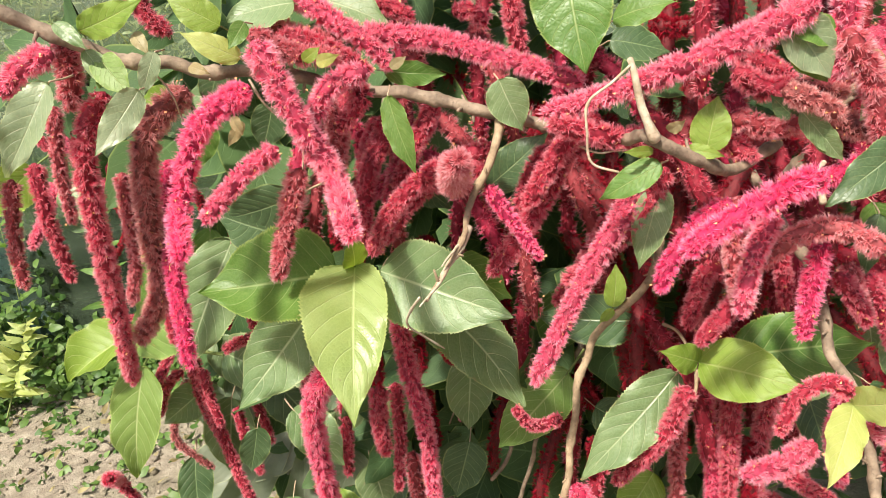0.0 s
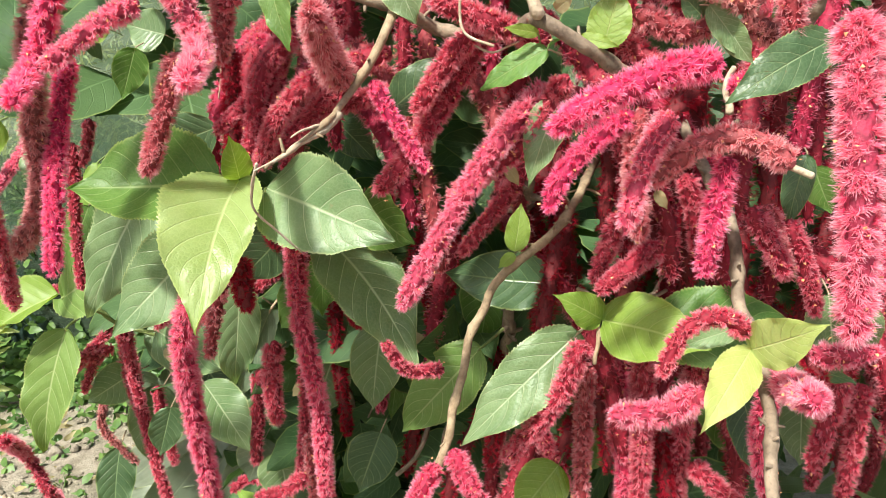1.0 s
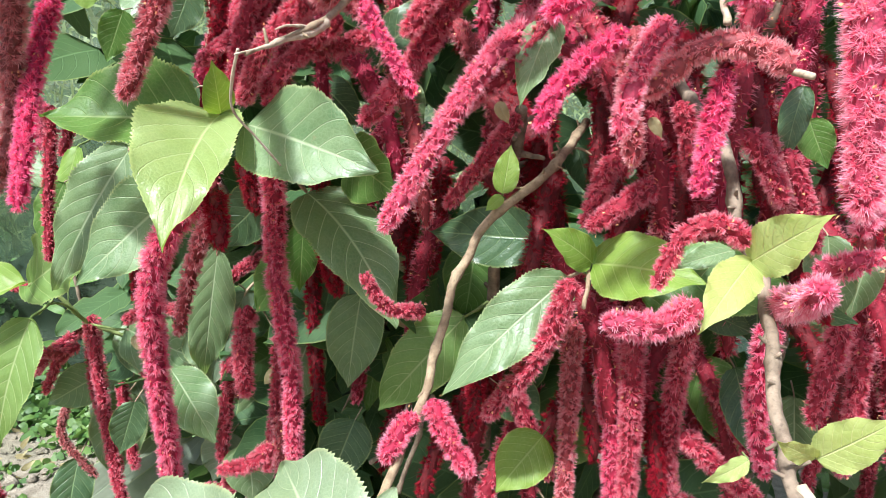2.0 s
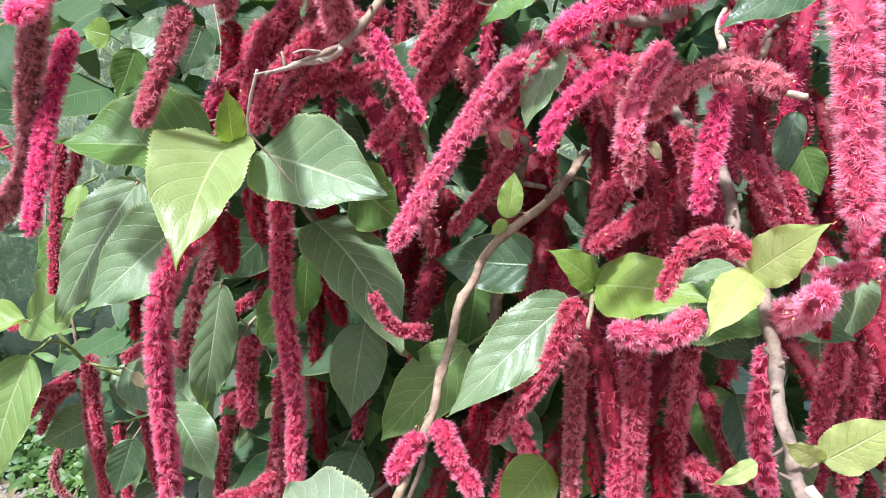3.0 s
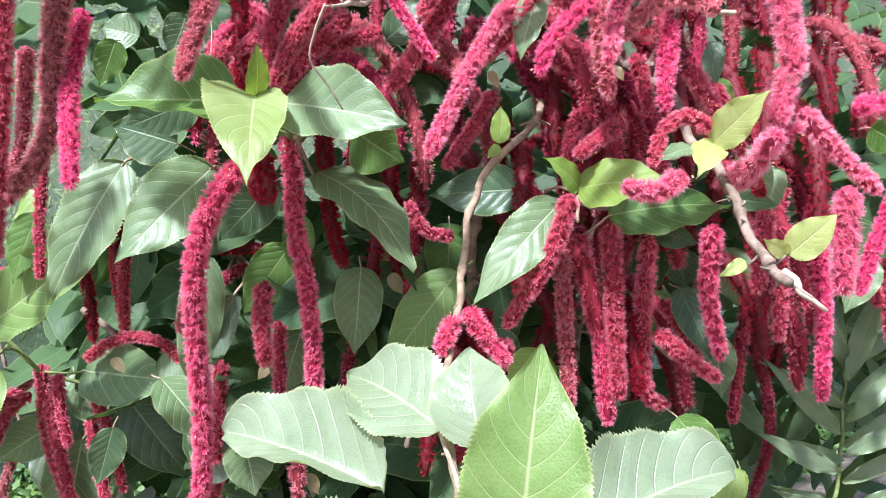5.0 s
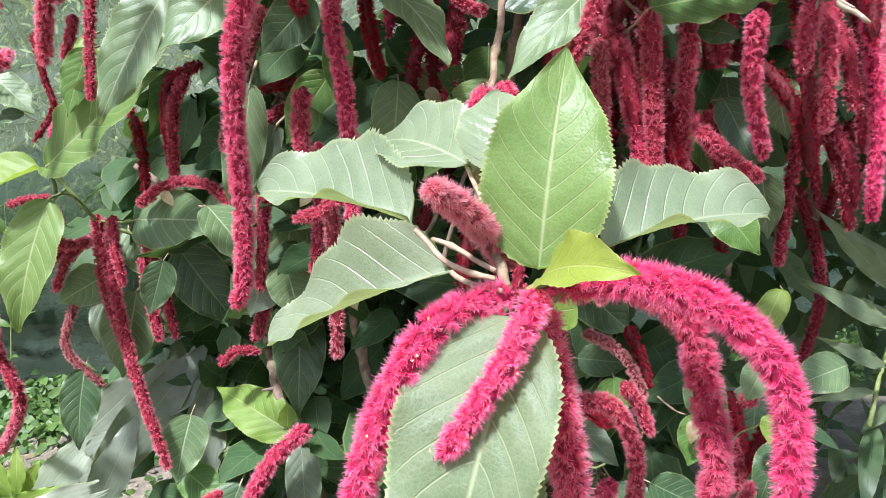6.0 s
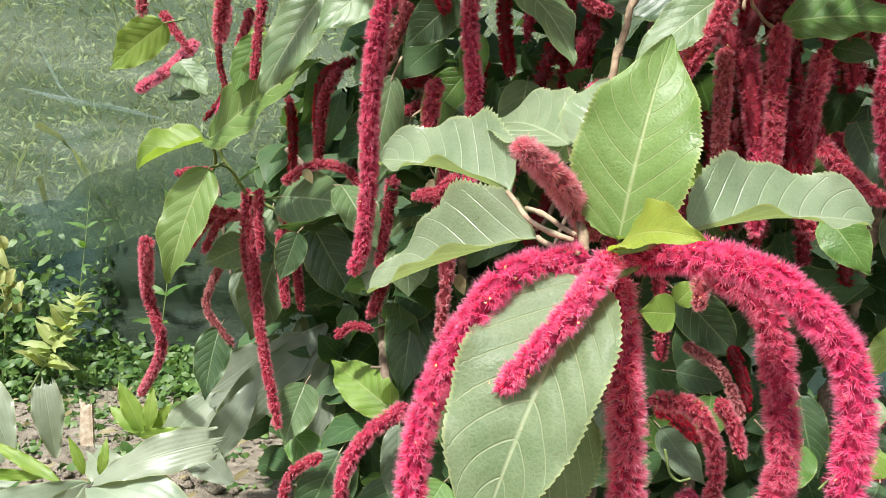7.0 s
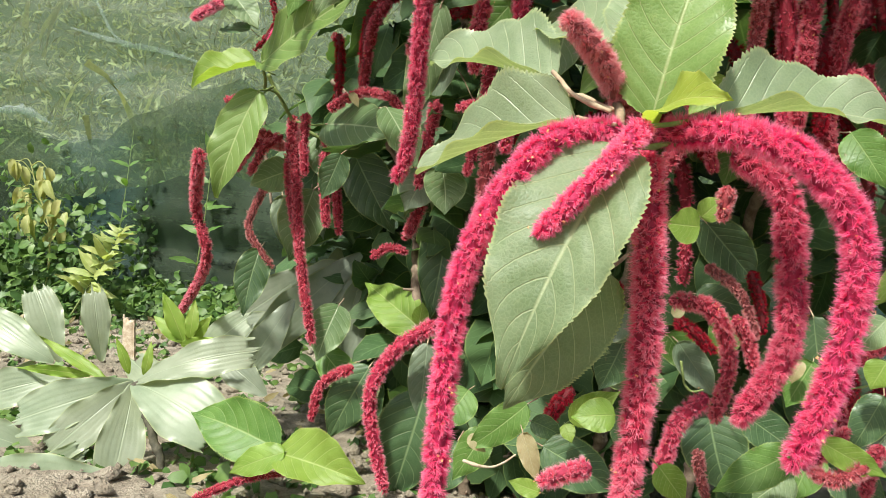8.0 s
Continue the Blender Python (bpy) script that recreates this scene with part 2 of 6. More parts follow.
def foliage_material(name, dark, light):
    """For masses of small leaves: tone varies from leaf to leaf."""
    k = Nodes(name)
    geo = k.tree.nodes.new("ShaderNodeNewGeometry")
    obj = k.tree.nodes.new("ShaderNodeTexCoord").outputs["Object"]
    colour = k.mix(geo.outputs["Random Per Island"], dark, light)
    colour = k.mix(k.ramp(k.noise(60.0, 3.0, obj), 0.4, 0.7, 0.0, 0.4), colour, tuple(c * 0.55 for c in dark))
    k.put(k.bsdf, "Base Color", colour)
    k.bsdf.inputs["Roughness"].default_value = 0.5
    k.thin(colour, 0.3)
    return k.mat


# inner_leaf: darker leaf copy, shade inside the shrub put into its colour
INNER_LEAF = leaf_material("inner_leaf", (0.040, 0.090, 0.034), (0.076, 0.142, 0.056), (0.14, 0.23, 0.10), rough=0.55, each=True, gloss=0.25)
# bamboo_leaf: darker copy of the blade colour, stands in for shaded gaps
BAMBOO_LEAF = leaf_material("bamboo_leaf", (0.080, 0.145, 0.066), (0.130, 0.205, 0.100), (0.17, 0.24, 0.12), rough=0.34, veins=0.0, each=True)
WEED_LEAF = foliage_material("weed_leaf", (0.050, 0.120, 0.025), (0.150, 0.240, 0.055))
GRASS_LEAF = foliage_material("grass_leaf", (0.130, 0.175, 0.060), (0.500, 0.540, 0.270))
SOIL = soil_material()


# ---- mesh helpers ----
rng = np.random.default_rng(7)


def mesh_from(name, verts, faces, uv=None, smooth=True):
    """A mesh from an array of corners and an array of triangles or quads."""
    me = bpy.data.meshes.new(name)
    n, size = faces.shape
    me.vertices.add(len(verts))
    me.vertices.foreach_set("co", np.ascontiguousarray(verts, dtype=np.float32).ravel())
    me.loops.add(n * size)
    me.loops.foreach_set("vertex_index", np.ascontiguousarray(faces, dtype=np.int32).ravel())
    me.polygons.add(n)
    me.polygons.foreach_set("loop_start", np.arange(0, n * size, size, dtype=np.int32))
    me.polygons.foreach_set("use_smooth", np.full(n, smooth))
    if uv is not None:
        layer = me.uv_layers.new(name="UVMap")
        layer.data.foreach_set("uv", np.ascontiguousarray(uv[faces.ravel()], dtype=np.float32).ravel())
    me.update(calc_edges=True)
    me.validate()
    return me


def thing(name, at, label, category, group="", kind=""):
    ob = new(name)
    ob.empty_display_size = 0.05
    ob.location = at
    return tagged(ob, label, category, group, kind)


def put_part(name, me, material, parent, label=""):
    """Links a mesh, given in world metres, as a part of its thing."""
    ob = new(name, me)
    me.materials.append(material)
    ob.parent = parent
    base = Vector((0, 0, 0))
    p = parent
    while p is not None:
        base = base + Vector(p.location)
        p = p.parent
    me.transform(Matrix.Translation(-base))
    return tagged(ob, label)


def spline(points, step):
    """Catmull-Rom curve through the points, at even steps: places, directions and lengths."""
    p = np.array(points, dtype=float)
    if len(p) == 2:
        p = np.array([p[0], (p[0] + p[1]) / 2, p[1]])
    p = np.vstack([2 * p[0] - p[1], p, 2 * p[-1] - p[-2]])
    out = []
    for i in range(1, len(p) - 2):
        s = np.linspace(0, 1, 24, endpoint=False)[:, None]
        a, b, c, d = p[i - 1], p[i], p[i + 1], p[i + 2]
        out.append(0.5 * (2 * b + (c - a) * s + (2 * a - 5 * b + 4 * c - d) * s ** 2 + (3 * b - a - 3 * c + d) * s ** 3))
    q = np.vstack([*out, p[-2][None]])
    run = np.concatenate([[0], np.cumsum(np.linalg.norm(np.diff(q, axis=0), axis=1))])
    n = max(4, int(run[-1] / step))
    at = np.linspace(0, run[-1], n + 1)
    q = np.stack([np.interp(at, run, q[:, j]) for j in range(3)], 1)
    t = np.gradient(q, axis=0)
    t /= np.linalg.norm(t, axis=1)[:, None]
    return q, t, at


def frames_along(t):
    """Two directions square to the curve at each step."""
    ref = np.where(np.abs(t[:, 2:3]) > 0.9, np.array([[1.0, 0, 0]]), np.array([[0, 0, 1.0]]))
    ref[:] = ref[len(ref) // 2]
    a = np.cross(t, ref)
    a /= np.linalg.norm(a, axis=1)[:, None] + 1e-9
    return a, np.cross(t, a)


def tube(points, radius, step, sides=8, rough=0.0):
    """A closed tube; radius(s) takes 0 to 1 along it."""
    q, t, at = spline(points, step)
    a, b = frames_along(t)
    n = len(q)
    r = np.array([radius(s) for s in at / at[-1]])
    ang = np.linspace(0, 2 * math.pi, sides, endpoint=False)
    rr = r[:, None] * (1 + rough * rng.normal(size=(n, sides)))
    v = q[:, None] + rr[..., None] * (np.cos(ang)[None, :, None] * a[:, None] + np.sin(ang)[None, :, None] * b[:, None])
    v = np.vstack([v.reshape(-1, 3), q[:1] - t[:1] * r[0] * 0.5, q[-1:] + t[-1:] * r[-1] * 0.5])
    i, j = np.meshgrid(np.arange(n - 1), np.arange(sides), indexing="ij")
    k = (j + 1) % sides
    quads = np.stack([i * sides + j, i * sides + k, (i + 1) * sides + k, (i + 1) * sides + j], -1).reshape(-1, 4)
    tris = np.vstack([quads[:, [0, 1, 2]], quads[:, [0, 2, 3]]])
    j = np.arange(sides)
    k = (j + 1) % sides
    tris = np.vstack([tris, np.stack([np.full(sides, n * sides), k, j], 1),
                      np.stack([np.full(sides, n * sides + 1), (n - 1) * sides + j, (n - 1) * sides + k], 1)])
    return v, tris


# ---- the shrub's makers ----
def bristle_arrays(points, r, per_cm, hairs, width):
    """Tufts of fine styles standing out all round a curve."""
    q, t, at = spline(points, 0.003)
    length = at[-1]
    a, b = frames_along(t)
    m = int(length * 100 * per_cm)
    s = np.sort(rng.uniform(0, length, m))
    o, d, ea, eb = (np.stack([np.interp(s, at, x[:, j]) for j in range(3)], 1) for x in (q, t, a, b))
    ang = np.arange(m) * 2.39996 + rng.normal(0, 0.6, m)
    out = np.cos(ang)[:, None] * ea + np.sin(ang)[:, None] * eb
    end = np.clip((length - s) / (1.2 * r), 0, 1)
    start = np.clip(s / (0.8 * r) + 0.35, 0, 1) * (1.06 - 0.24 * s / length)  # thinner towards the tip
    core = 0.57 * r * np.sqrt(1 - (1 - end) ** 2 + 0.02) * start
    lump = 1 + 0.16 * np.sin(s * 190 + rng.uniform(0, 6)) * np.sin(ang * 2 + s * 60)
    lean = 0.12 + 1.0 * (1 - end) ** 2
    away = out + lean[:, None] * d + np.array([0, 0, -0.10])
    o = np.repeat(o + out * core[:, None], hairs, 0) + rng.normal(0, 0.05 * r, (m * hairs, 3))
    away = np.repeat(away / np.linalg.norm(away, axis=1)[:, None], hairs, 0) + rng.normal(0, 0.46, (m * hairs, 3))
    away /= np.linalg.norm(away, axis=1)[:, None]
    reach = np.repeat(lump * start, hairs) * (0.50 * r) * rng.uniform(0.6, 1.15, m * hairs)
    tip = o + away * reach[:, None]
    side = np.cross(away, rng.normal(size=away.shape))
    side /= np.linalg.norm(side, axis=1)[:, None] + 1e-9
    w = width * rng.uniform(0.7, 1.3, m * hairs)[:, None]
    v = np.stack([o - side * w, o + side * w, tip], 1).reshape(-1, 3)
    tone = 0.45 * np.repeat(rng.uniform(0, 1, m), hairs) + 0.55 * rng.uniform(0, 1, m * hairs)
    uv = np.stack([np.repeat(tone, 3), np.tile([0.0, 0.0, 1.0], m * hairs)], 1)
    return v, np.arange(m * hairs * 3).reshape(-1, 3), uv


def bract_arrays(points, r):
    """Small tan flower scales among the styles."""
    q, t, at = spline(points, 0.004)
    m = max(3, int(at[-1] * 190))
    i = rng.integers(0, len(q), m)
    a, b = frames_along(t)
    ang = rng.uniform(0, 2 * math.pi, m)[:, None]
    out = np.cos(ang) * a[i] + np.sin(ang) * b[i]
    c = q[i] + out * (r * rng.uniform(0.66, 0.92, m))[:, None]
    e = rng.normal(size=(m, 4, 3))
    e /= np.linalg.norm(e, axis=2)[..., None]
    v = (c[:, None] + e * 0.0015).reshape(-1, 3)
    k = np.arange(m)[:, None] * 4
    f = np.vstack([k + np.array([x]) for x in ((0, 1, 2), (0, 2, 3), (0, 3, 1), (1, 3, 2))])
    return v, f


def catkin(kind, r, *points, dense=27, thick=16):
    """One furry flower spike from its stalk to its tip, as a part of the shrub."""
    fur, core = CATKIN[kind]
    depth = np.mean([p[1] for p in points])
    near = depth < 0.85
    r = r * (1.13 if depth < 0.5 else 1.06)
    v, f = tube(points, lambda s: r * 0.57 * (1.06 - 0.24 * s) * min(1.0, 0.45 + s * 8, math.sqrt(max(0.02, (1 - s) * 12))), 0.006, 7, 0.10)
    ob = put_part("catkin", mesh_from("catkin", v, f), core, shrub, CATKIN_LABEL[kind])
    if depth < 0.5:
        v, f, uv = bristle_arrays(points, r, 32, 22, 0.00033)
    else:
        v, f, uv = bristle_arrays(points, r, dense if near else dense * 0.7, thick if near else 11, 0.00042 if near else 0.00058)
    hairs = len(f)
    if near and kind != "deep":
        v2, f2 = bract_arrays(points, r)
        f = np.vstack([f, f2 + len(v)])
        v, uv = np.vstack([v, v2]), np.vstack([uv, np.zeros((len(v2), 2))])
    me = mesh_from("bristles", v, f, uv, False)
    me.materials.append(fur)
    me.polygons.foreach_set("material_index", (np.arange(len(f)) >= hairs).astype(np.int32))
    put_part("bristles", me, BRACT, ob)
    return ob


def blade_arrays(base, tip, normal, width, bend, shape, rows, cols, fold=0.15, lop=0.0, blunt=False):
    """A leaf blade as a grid: base to tip, edge to edge. Returns corners, quads and uv."""
    base, tip, normal = np.array(base), np.array(tip), np.array(normal)
    axis = tip - base
    own = np.random.default_rng(int(abs(base @ np.array([7919.0, 104729.0, 1299709.0])) * 10))
    length = np.linalg.norm(axis)
    axis = axis / length
    normal = normal - axis * (normal @ axis)
    normal /= np.linalg.norm(normal)
    across = np.cross(normal, axis)
    u = np.linspace(0, 1, rows)
    if blunt:
        w = np.power(u, 0.40) * np.power(1 - u, 0.52)
        w = w / w.max()
    elif shape == "ovate":
        w = np.power(np.clip(u, 0, 1), 0.46) * np.power(1 - u, 0.86)
        w = w / w.max()
        w = w * (1 - 0.40 * np.clip((u - 0.66) / 0.26, 0, 1) ** 1.4)
    elif shape == "wedge":
        w = np.clip(0.12 + 1.25 * u ** 0.72, 0, 1) * (1 - 0.32 * np.clip((u - 0.55) / 0.45, 0, 1) ** 1.8)
    else:
        w = np.sin(math.pi * np.clip(u * 0.96 + 0.02, 0, 1) ** 0.75)
    v = np.linspace(-1, 1, cols)
    uu, vv = np.meshgrid(u, v, indexing="ij")
    half = width / 2 * w[:, None] * np.ones_like(vv)
    half = half * np.where(vv * lop > 0, 1 - abs(lop), 1.0)  # one side narrower than the other
    edge = np.abs(vv) ** 8
    along = uu.copy()
    if shape == "ovate":
        tooth = (np.arange(rows) % 2)[:, None] * 1.0
        half = half * (1 + edge * (0.046 * tooth - 0.02 + own.normal(0, 0.012, (rows, 1))))
        along = along + edge * 0.5 / rows * (1 - tooth)
    if shape == "wedge":
        jag = np.zeros_like(vv)
        jag[-1] = own.uniform(-0.07, 0.05, cols) + 0.05 * np.sin(v * 7 + 1) - 0.05 * np.abs(v)
        jag[-2] = own.uniform(-0.02, 0.0, cols)
        along = along + jag
    lift = bend * length * 4 * uu * (1 - uu)
    phi = own.uniform(0, 6.28, 3)
    lift = lift + fold * np.abs(vv) ** (1.35 if fold > 0.9 else 1.5) * half * (0.7 + 0.3 * np.sin(uu * 5 + phi[0]))
    lift = lift + 0.035 * length * vv * np.sin(uu * 4.2 + phi[1]) + 0.02 * length * edge * np.sin(uu * 21 + phi[2])
    if shape == "ovate":
        crease = np.abs(np.sin(math.pi * (8 * (uu - 0.26 * (np.abs(vv) ** 1.25 + 0.07)) - 0.5)))
        lift = lift + 0.011 * length * crease * np.sin(math.pi * np.abs(vv) ** 0.8) * w[:, None]
        lift = lift + 0.012 * length * np.sin(uu * 9 + phi[2]) * np.sin(vv * 3 + phi[0]) * np.abs(vv)
    if shape == "wedge":
        lift = lift + 0.007 * width * np.cos(vv * 26) * uu
    sideways = vv * half
    bow = 0.012 * length * np.sin(uu * math.pi) * own.normal()
    p = base + along[..., None] * length * axis + (sideways + bow)[..., None] * across + lift[..., None] * normal
    i, j = np.meshgrid(np.arange(rows - 1), np.arange(cols - 1), indexing="ij")
    k = (i * cols + j).ravel()
    quads = np.stack([k, k + cols, k + cols + 1, k + 1], 1)
    return p.reshape(-1, 3), quads, np.stack([uu.ravel(), (vv.ravel() + 1) / 2], 1)


def leaf(kind, base, tip, normal, width, bend, fold=0.15, stalk=True, lop=0.0, blunt=False):
    """One leaf with its stalk, as a part of the plant that its kind belongs to."""
    shape = {"palm": "wedge", "dustpalm": "wedge", "lance": "lance", "blade": "lance"}.get(kind, "ovate")
    plant = {"palm": palm, "dustpalm": dusty_palm, "lance": palm, "blade": bamboo}.get(kind, shrub)
    big = width > 0.05
    v, f, uv = blade_arrays(base, tip, normal, width, bend, shape, (92 if shape == "ovate" else 30) if big else 48, (25 if shape == "wedge" else 17) if big else 11, fold, lop, blunt)
    ob = put_part("leaf", mesh_from("leaf", v, f, uv), LEAF[kind], plant, LEAF_LABEL.get(kind, ""))
    if shape == "ovate" and stalk:
        b, a, n = Vector(base), (Vector(tip) - Vector(base)), Vector(normal)
        size = a.length
        a.normalize()
        end = b - a * size * 0.16 - n * size * 0.16 + Vector((0, 0.015, -0.005))
        v, f = tube([tuple(end), tuple((b + end) / 2 - n * size * 0.02), tuple(b), tuple(b + a * size * 0.05)],
                    lambda s: max(0.0007, size * 0.011 * (1.15 - 0.35 * s)), 0.006, 6)
        put_part("petiole", mesh_from("petiole", v, f), BARK["green" if kind in ("bright", "yellow", "yellow2", "light") else "red"], ob)
    return ob


def branch(kind, r0, r1, *points):
    """A woody stem with swollen nodes and broken leaf scars."""
    phase, wobble = rng.uniform(0, 6), min(0.0018, r0 * 0.3)
    q, _, at = spline(points, 0.022)
    q[1:-1] += rng.normal(0, wobble, q[1:-1].shape)
    v, f = tube(q, lambda s: (r0 + (r1 - r0) * s) * (0.93 + 0.30 * max(0.0, math.sin(s * at[-1] * 95 + phase)) ** 10), 0.004, 9, 0.05)
    if r0 > 0.003 and kind in ("bark", "stem"):
        q, d, _ = spline(points, 0.004)
        for _ in range(int(at[-1] * 32)):
            n = rng.integers(3, len(q) - 3)
            out = rng.normal(size=3)
            out -= d[n] * (out @ d[n]) * 0.7
            out *= r0 * rng.uniform(1.3, 2.4) / np.linalg.norm(out)
            v2, f2 = tube([q[n], q[n] + out * 0.6, q[n] + out], lambda s: r0 * 0.34 * (1 - 0.45 * s), 0.002, 6, 0.1)
            f = np.vstack([f, f2 + len(v)])
            v = np.vstack([v, v2])
    if kind == "palm":
        return put_part("stem", mesh_from("stem", v, f), BARK["dark"], palm, "dark slender palm stem")
    if kind == "bamboo":
        return put_part("stem", mesh_from("stem", v, f), BARK["green"], bamboo)
    return put_part("branch", mesh_from("branch", v, f), BARK[kind], shrub, "broken pale dry twig" if kind == "dry" else "")


def broken_board(foot, top, width, thick):
    """A flat piece of split wood stuck in the soil, with a splintered upper end."""
    stake = thing("stake", foot, "short broken pale wooden board standing in the soil", "stake")
    a, b = np.array(foot), np.array(top)
    cols, rows = 9, 14
    rough = np.random.default_rng(3)
    end = 1 + rough.uniform(-0.10, 0.02, cols)
    end[0] += 0.16  # one long splinter
    v = []
    for side in (-1, 1):
        for i in range(rows):
            u = i / (rows - 1)
            for j in range(cols):
                x = (j / (cols - 1) - 0.5) * width * (1 - 0.12 * u)
                y = side * thick / 2 * (1 - 0.5 * (2 * j / (cols - 1) - 1) ** 4) + rough.normal(0, 0.0006)
                v.append(a + (b - a) * u * end[j] + (x + rough.normal(0, 0.0004), y, 0))
    at = lambda s, i, j: (s * rows + i) * cols + j
    f = [(at(0, i, j), at(0, i, j + 1), at(0, i + 1, j + 1), at(0, i + 1, j)) for i in range(rows - 1) for j in range(cols - 1)]
    f += [(at(1, i, j), at(1, i + 1, j), at(1, i + 1, j + 1), at(1, i, j + 1)) for i in range(rows - 1) for j in range(cols - 1)]
    f += [(at(0, i, j), at(0, i + 1, j), at(1, i + 1, j), at(1, i, j)) for j in (0, cols - 1) for i in range(rows - 1)]
    f += [(at(0, rows - 1, j), at(0, rows - 1, j + 1), at(1, rows - 1, j + 1), at(1, rows - 1, j)) for j in range(cols - 1)]
    put_part("board", mesh_from("board", np.array(v), np.array(f)), BARK["dry"], stake)


def leaf_mass(name, material, places, size, parent=None, label="", category="", shape="ovate", aim=None, slim=0.55, rows=8, cols=5, spread=0.35):
    """Many small blades joined into one mesh."""
    vs, fs, us, n = [], [], [], 0
    for p in places:
        L = size * rng.uniform(0.5, 1.4)
        if aim is None:
            d = rng.normal(size=3) * (1, 1, 0.6) + (0, -0.35, -0.45)
        else:
            d = rng.normal(size=3) * spread + aim
        d /= np.linalg.norm(d)
        nrm = rng.normal(size=3) * 0.5 + (-0.1, -0.9, 0.6)
        v, f, u = blade_arrays(p, np.array(p) + d * L, nrm, L * slim, rng.uniform(0.0, 0.12), shape, rows, cols)
        vs.append(v), fs.append(f + n), us.append(u)
        n += len(v)
    me = mesh_from(name, np.vstack(vs), np.vstack(fs), np.vstack(us))
    if parent is None:
        ob = new(name, me)
        me.materials.append(material)
        return tagged(ob, label, category, "", "stuff")
    ob = put_part(name, me, material, parent, label)
    return tagged(ob, kind="stuff")


# ---- ground: one sheet of bare pale soil ----
def ground_height(x, y):
    n = noise.noise((x * 1.3, y * 1.3, 0.3)) * 0.05 + noise.noise((x * 7, y * 7, 2.0)) * 0.016 + noise.noise((x * 26, y * 26, 5.0)) * 0.006
    return n * max(0.0, min(1.0, 2.0 - math.hypot(x, y - 1.5) / 6)) - 0.02


lines = np.concatenate([-np.geomspace(400, 3.1, 14), np.linspace(-3, 3, 151), np.geomspace(3.1, 400, 14)])
gx, gy = np.meshgrid(lines, lines + 1.5, indexing="ij")
gz = np.array([ground_height(x, y) for x, y in zip(gx.ravel(), gy.ravel())])
m = len(lines)
i, j = np.meshgrid(np.arange(m - 1), np.arange(m - 1), indexing="ij")
k = (i * m + j).ravel()
me = mesh_from("ground", np.stack([gx.ravel(), gy.ravel(), gz], 1), np.stack([k, k + m, k + m + 1, k + 1], 1))
me.materials.append(SOIL)
tagged(new("ground", me), "pale dry bare soil ground with scattered weeds", "ground", kind="structure")

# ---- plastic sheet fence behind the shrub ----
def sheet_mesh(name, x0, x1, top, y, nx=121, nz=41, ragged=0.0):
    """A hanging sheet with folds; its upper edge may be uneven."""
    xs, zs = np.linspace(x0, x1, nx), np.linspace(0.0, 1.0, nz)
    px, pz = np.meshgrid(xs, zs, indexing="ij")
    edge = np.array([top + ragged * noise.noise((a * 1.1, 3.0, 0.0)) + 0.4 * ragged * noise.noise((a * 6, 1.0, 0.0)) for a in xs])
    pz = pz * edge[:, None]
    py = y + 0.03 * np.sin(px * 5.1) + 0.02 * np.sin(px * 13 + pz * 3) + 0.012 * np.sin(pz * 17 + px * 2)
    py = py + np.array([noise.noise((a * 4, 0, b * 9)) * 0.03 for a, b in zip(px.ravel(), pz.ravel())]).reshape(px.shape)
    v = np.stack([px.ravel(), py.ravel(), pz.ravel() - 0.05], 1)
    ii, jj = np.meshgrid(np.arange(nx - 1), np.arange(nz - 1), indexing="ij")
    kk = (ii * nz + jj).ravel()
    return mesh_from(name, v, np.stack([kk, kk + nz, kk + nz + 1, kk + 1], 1))


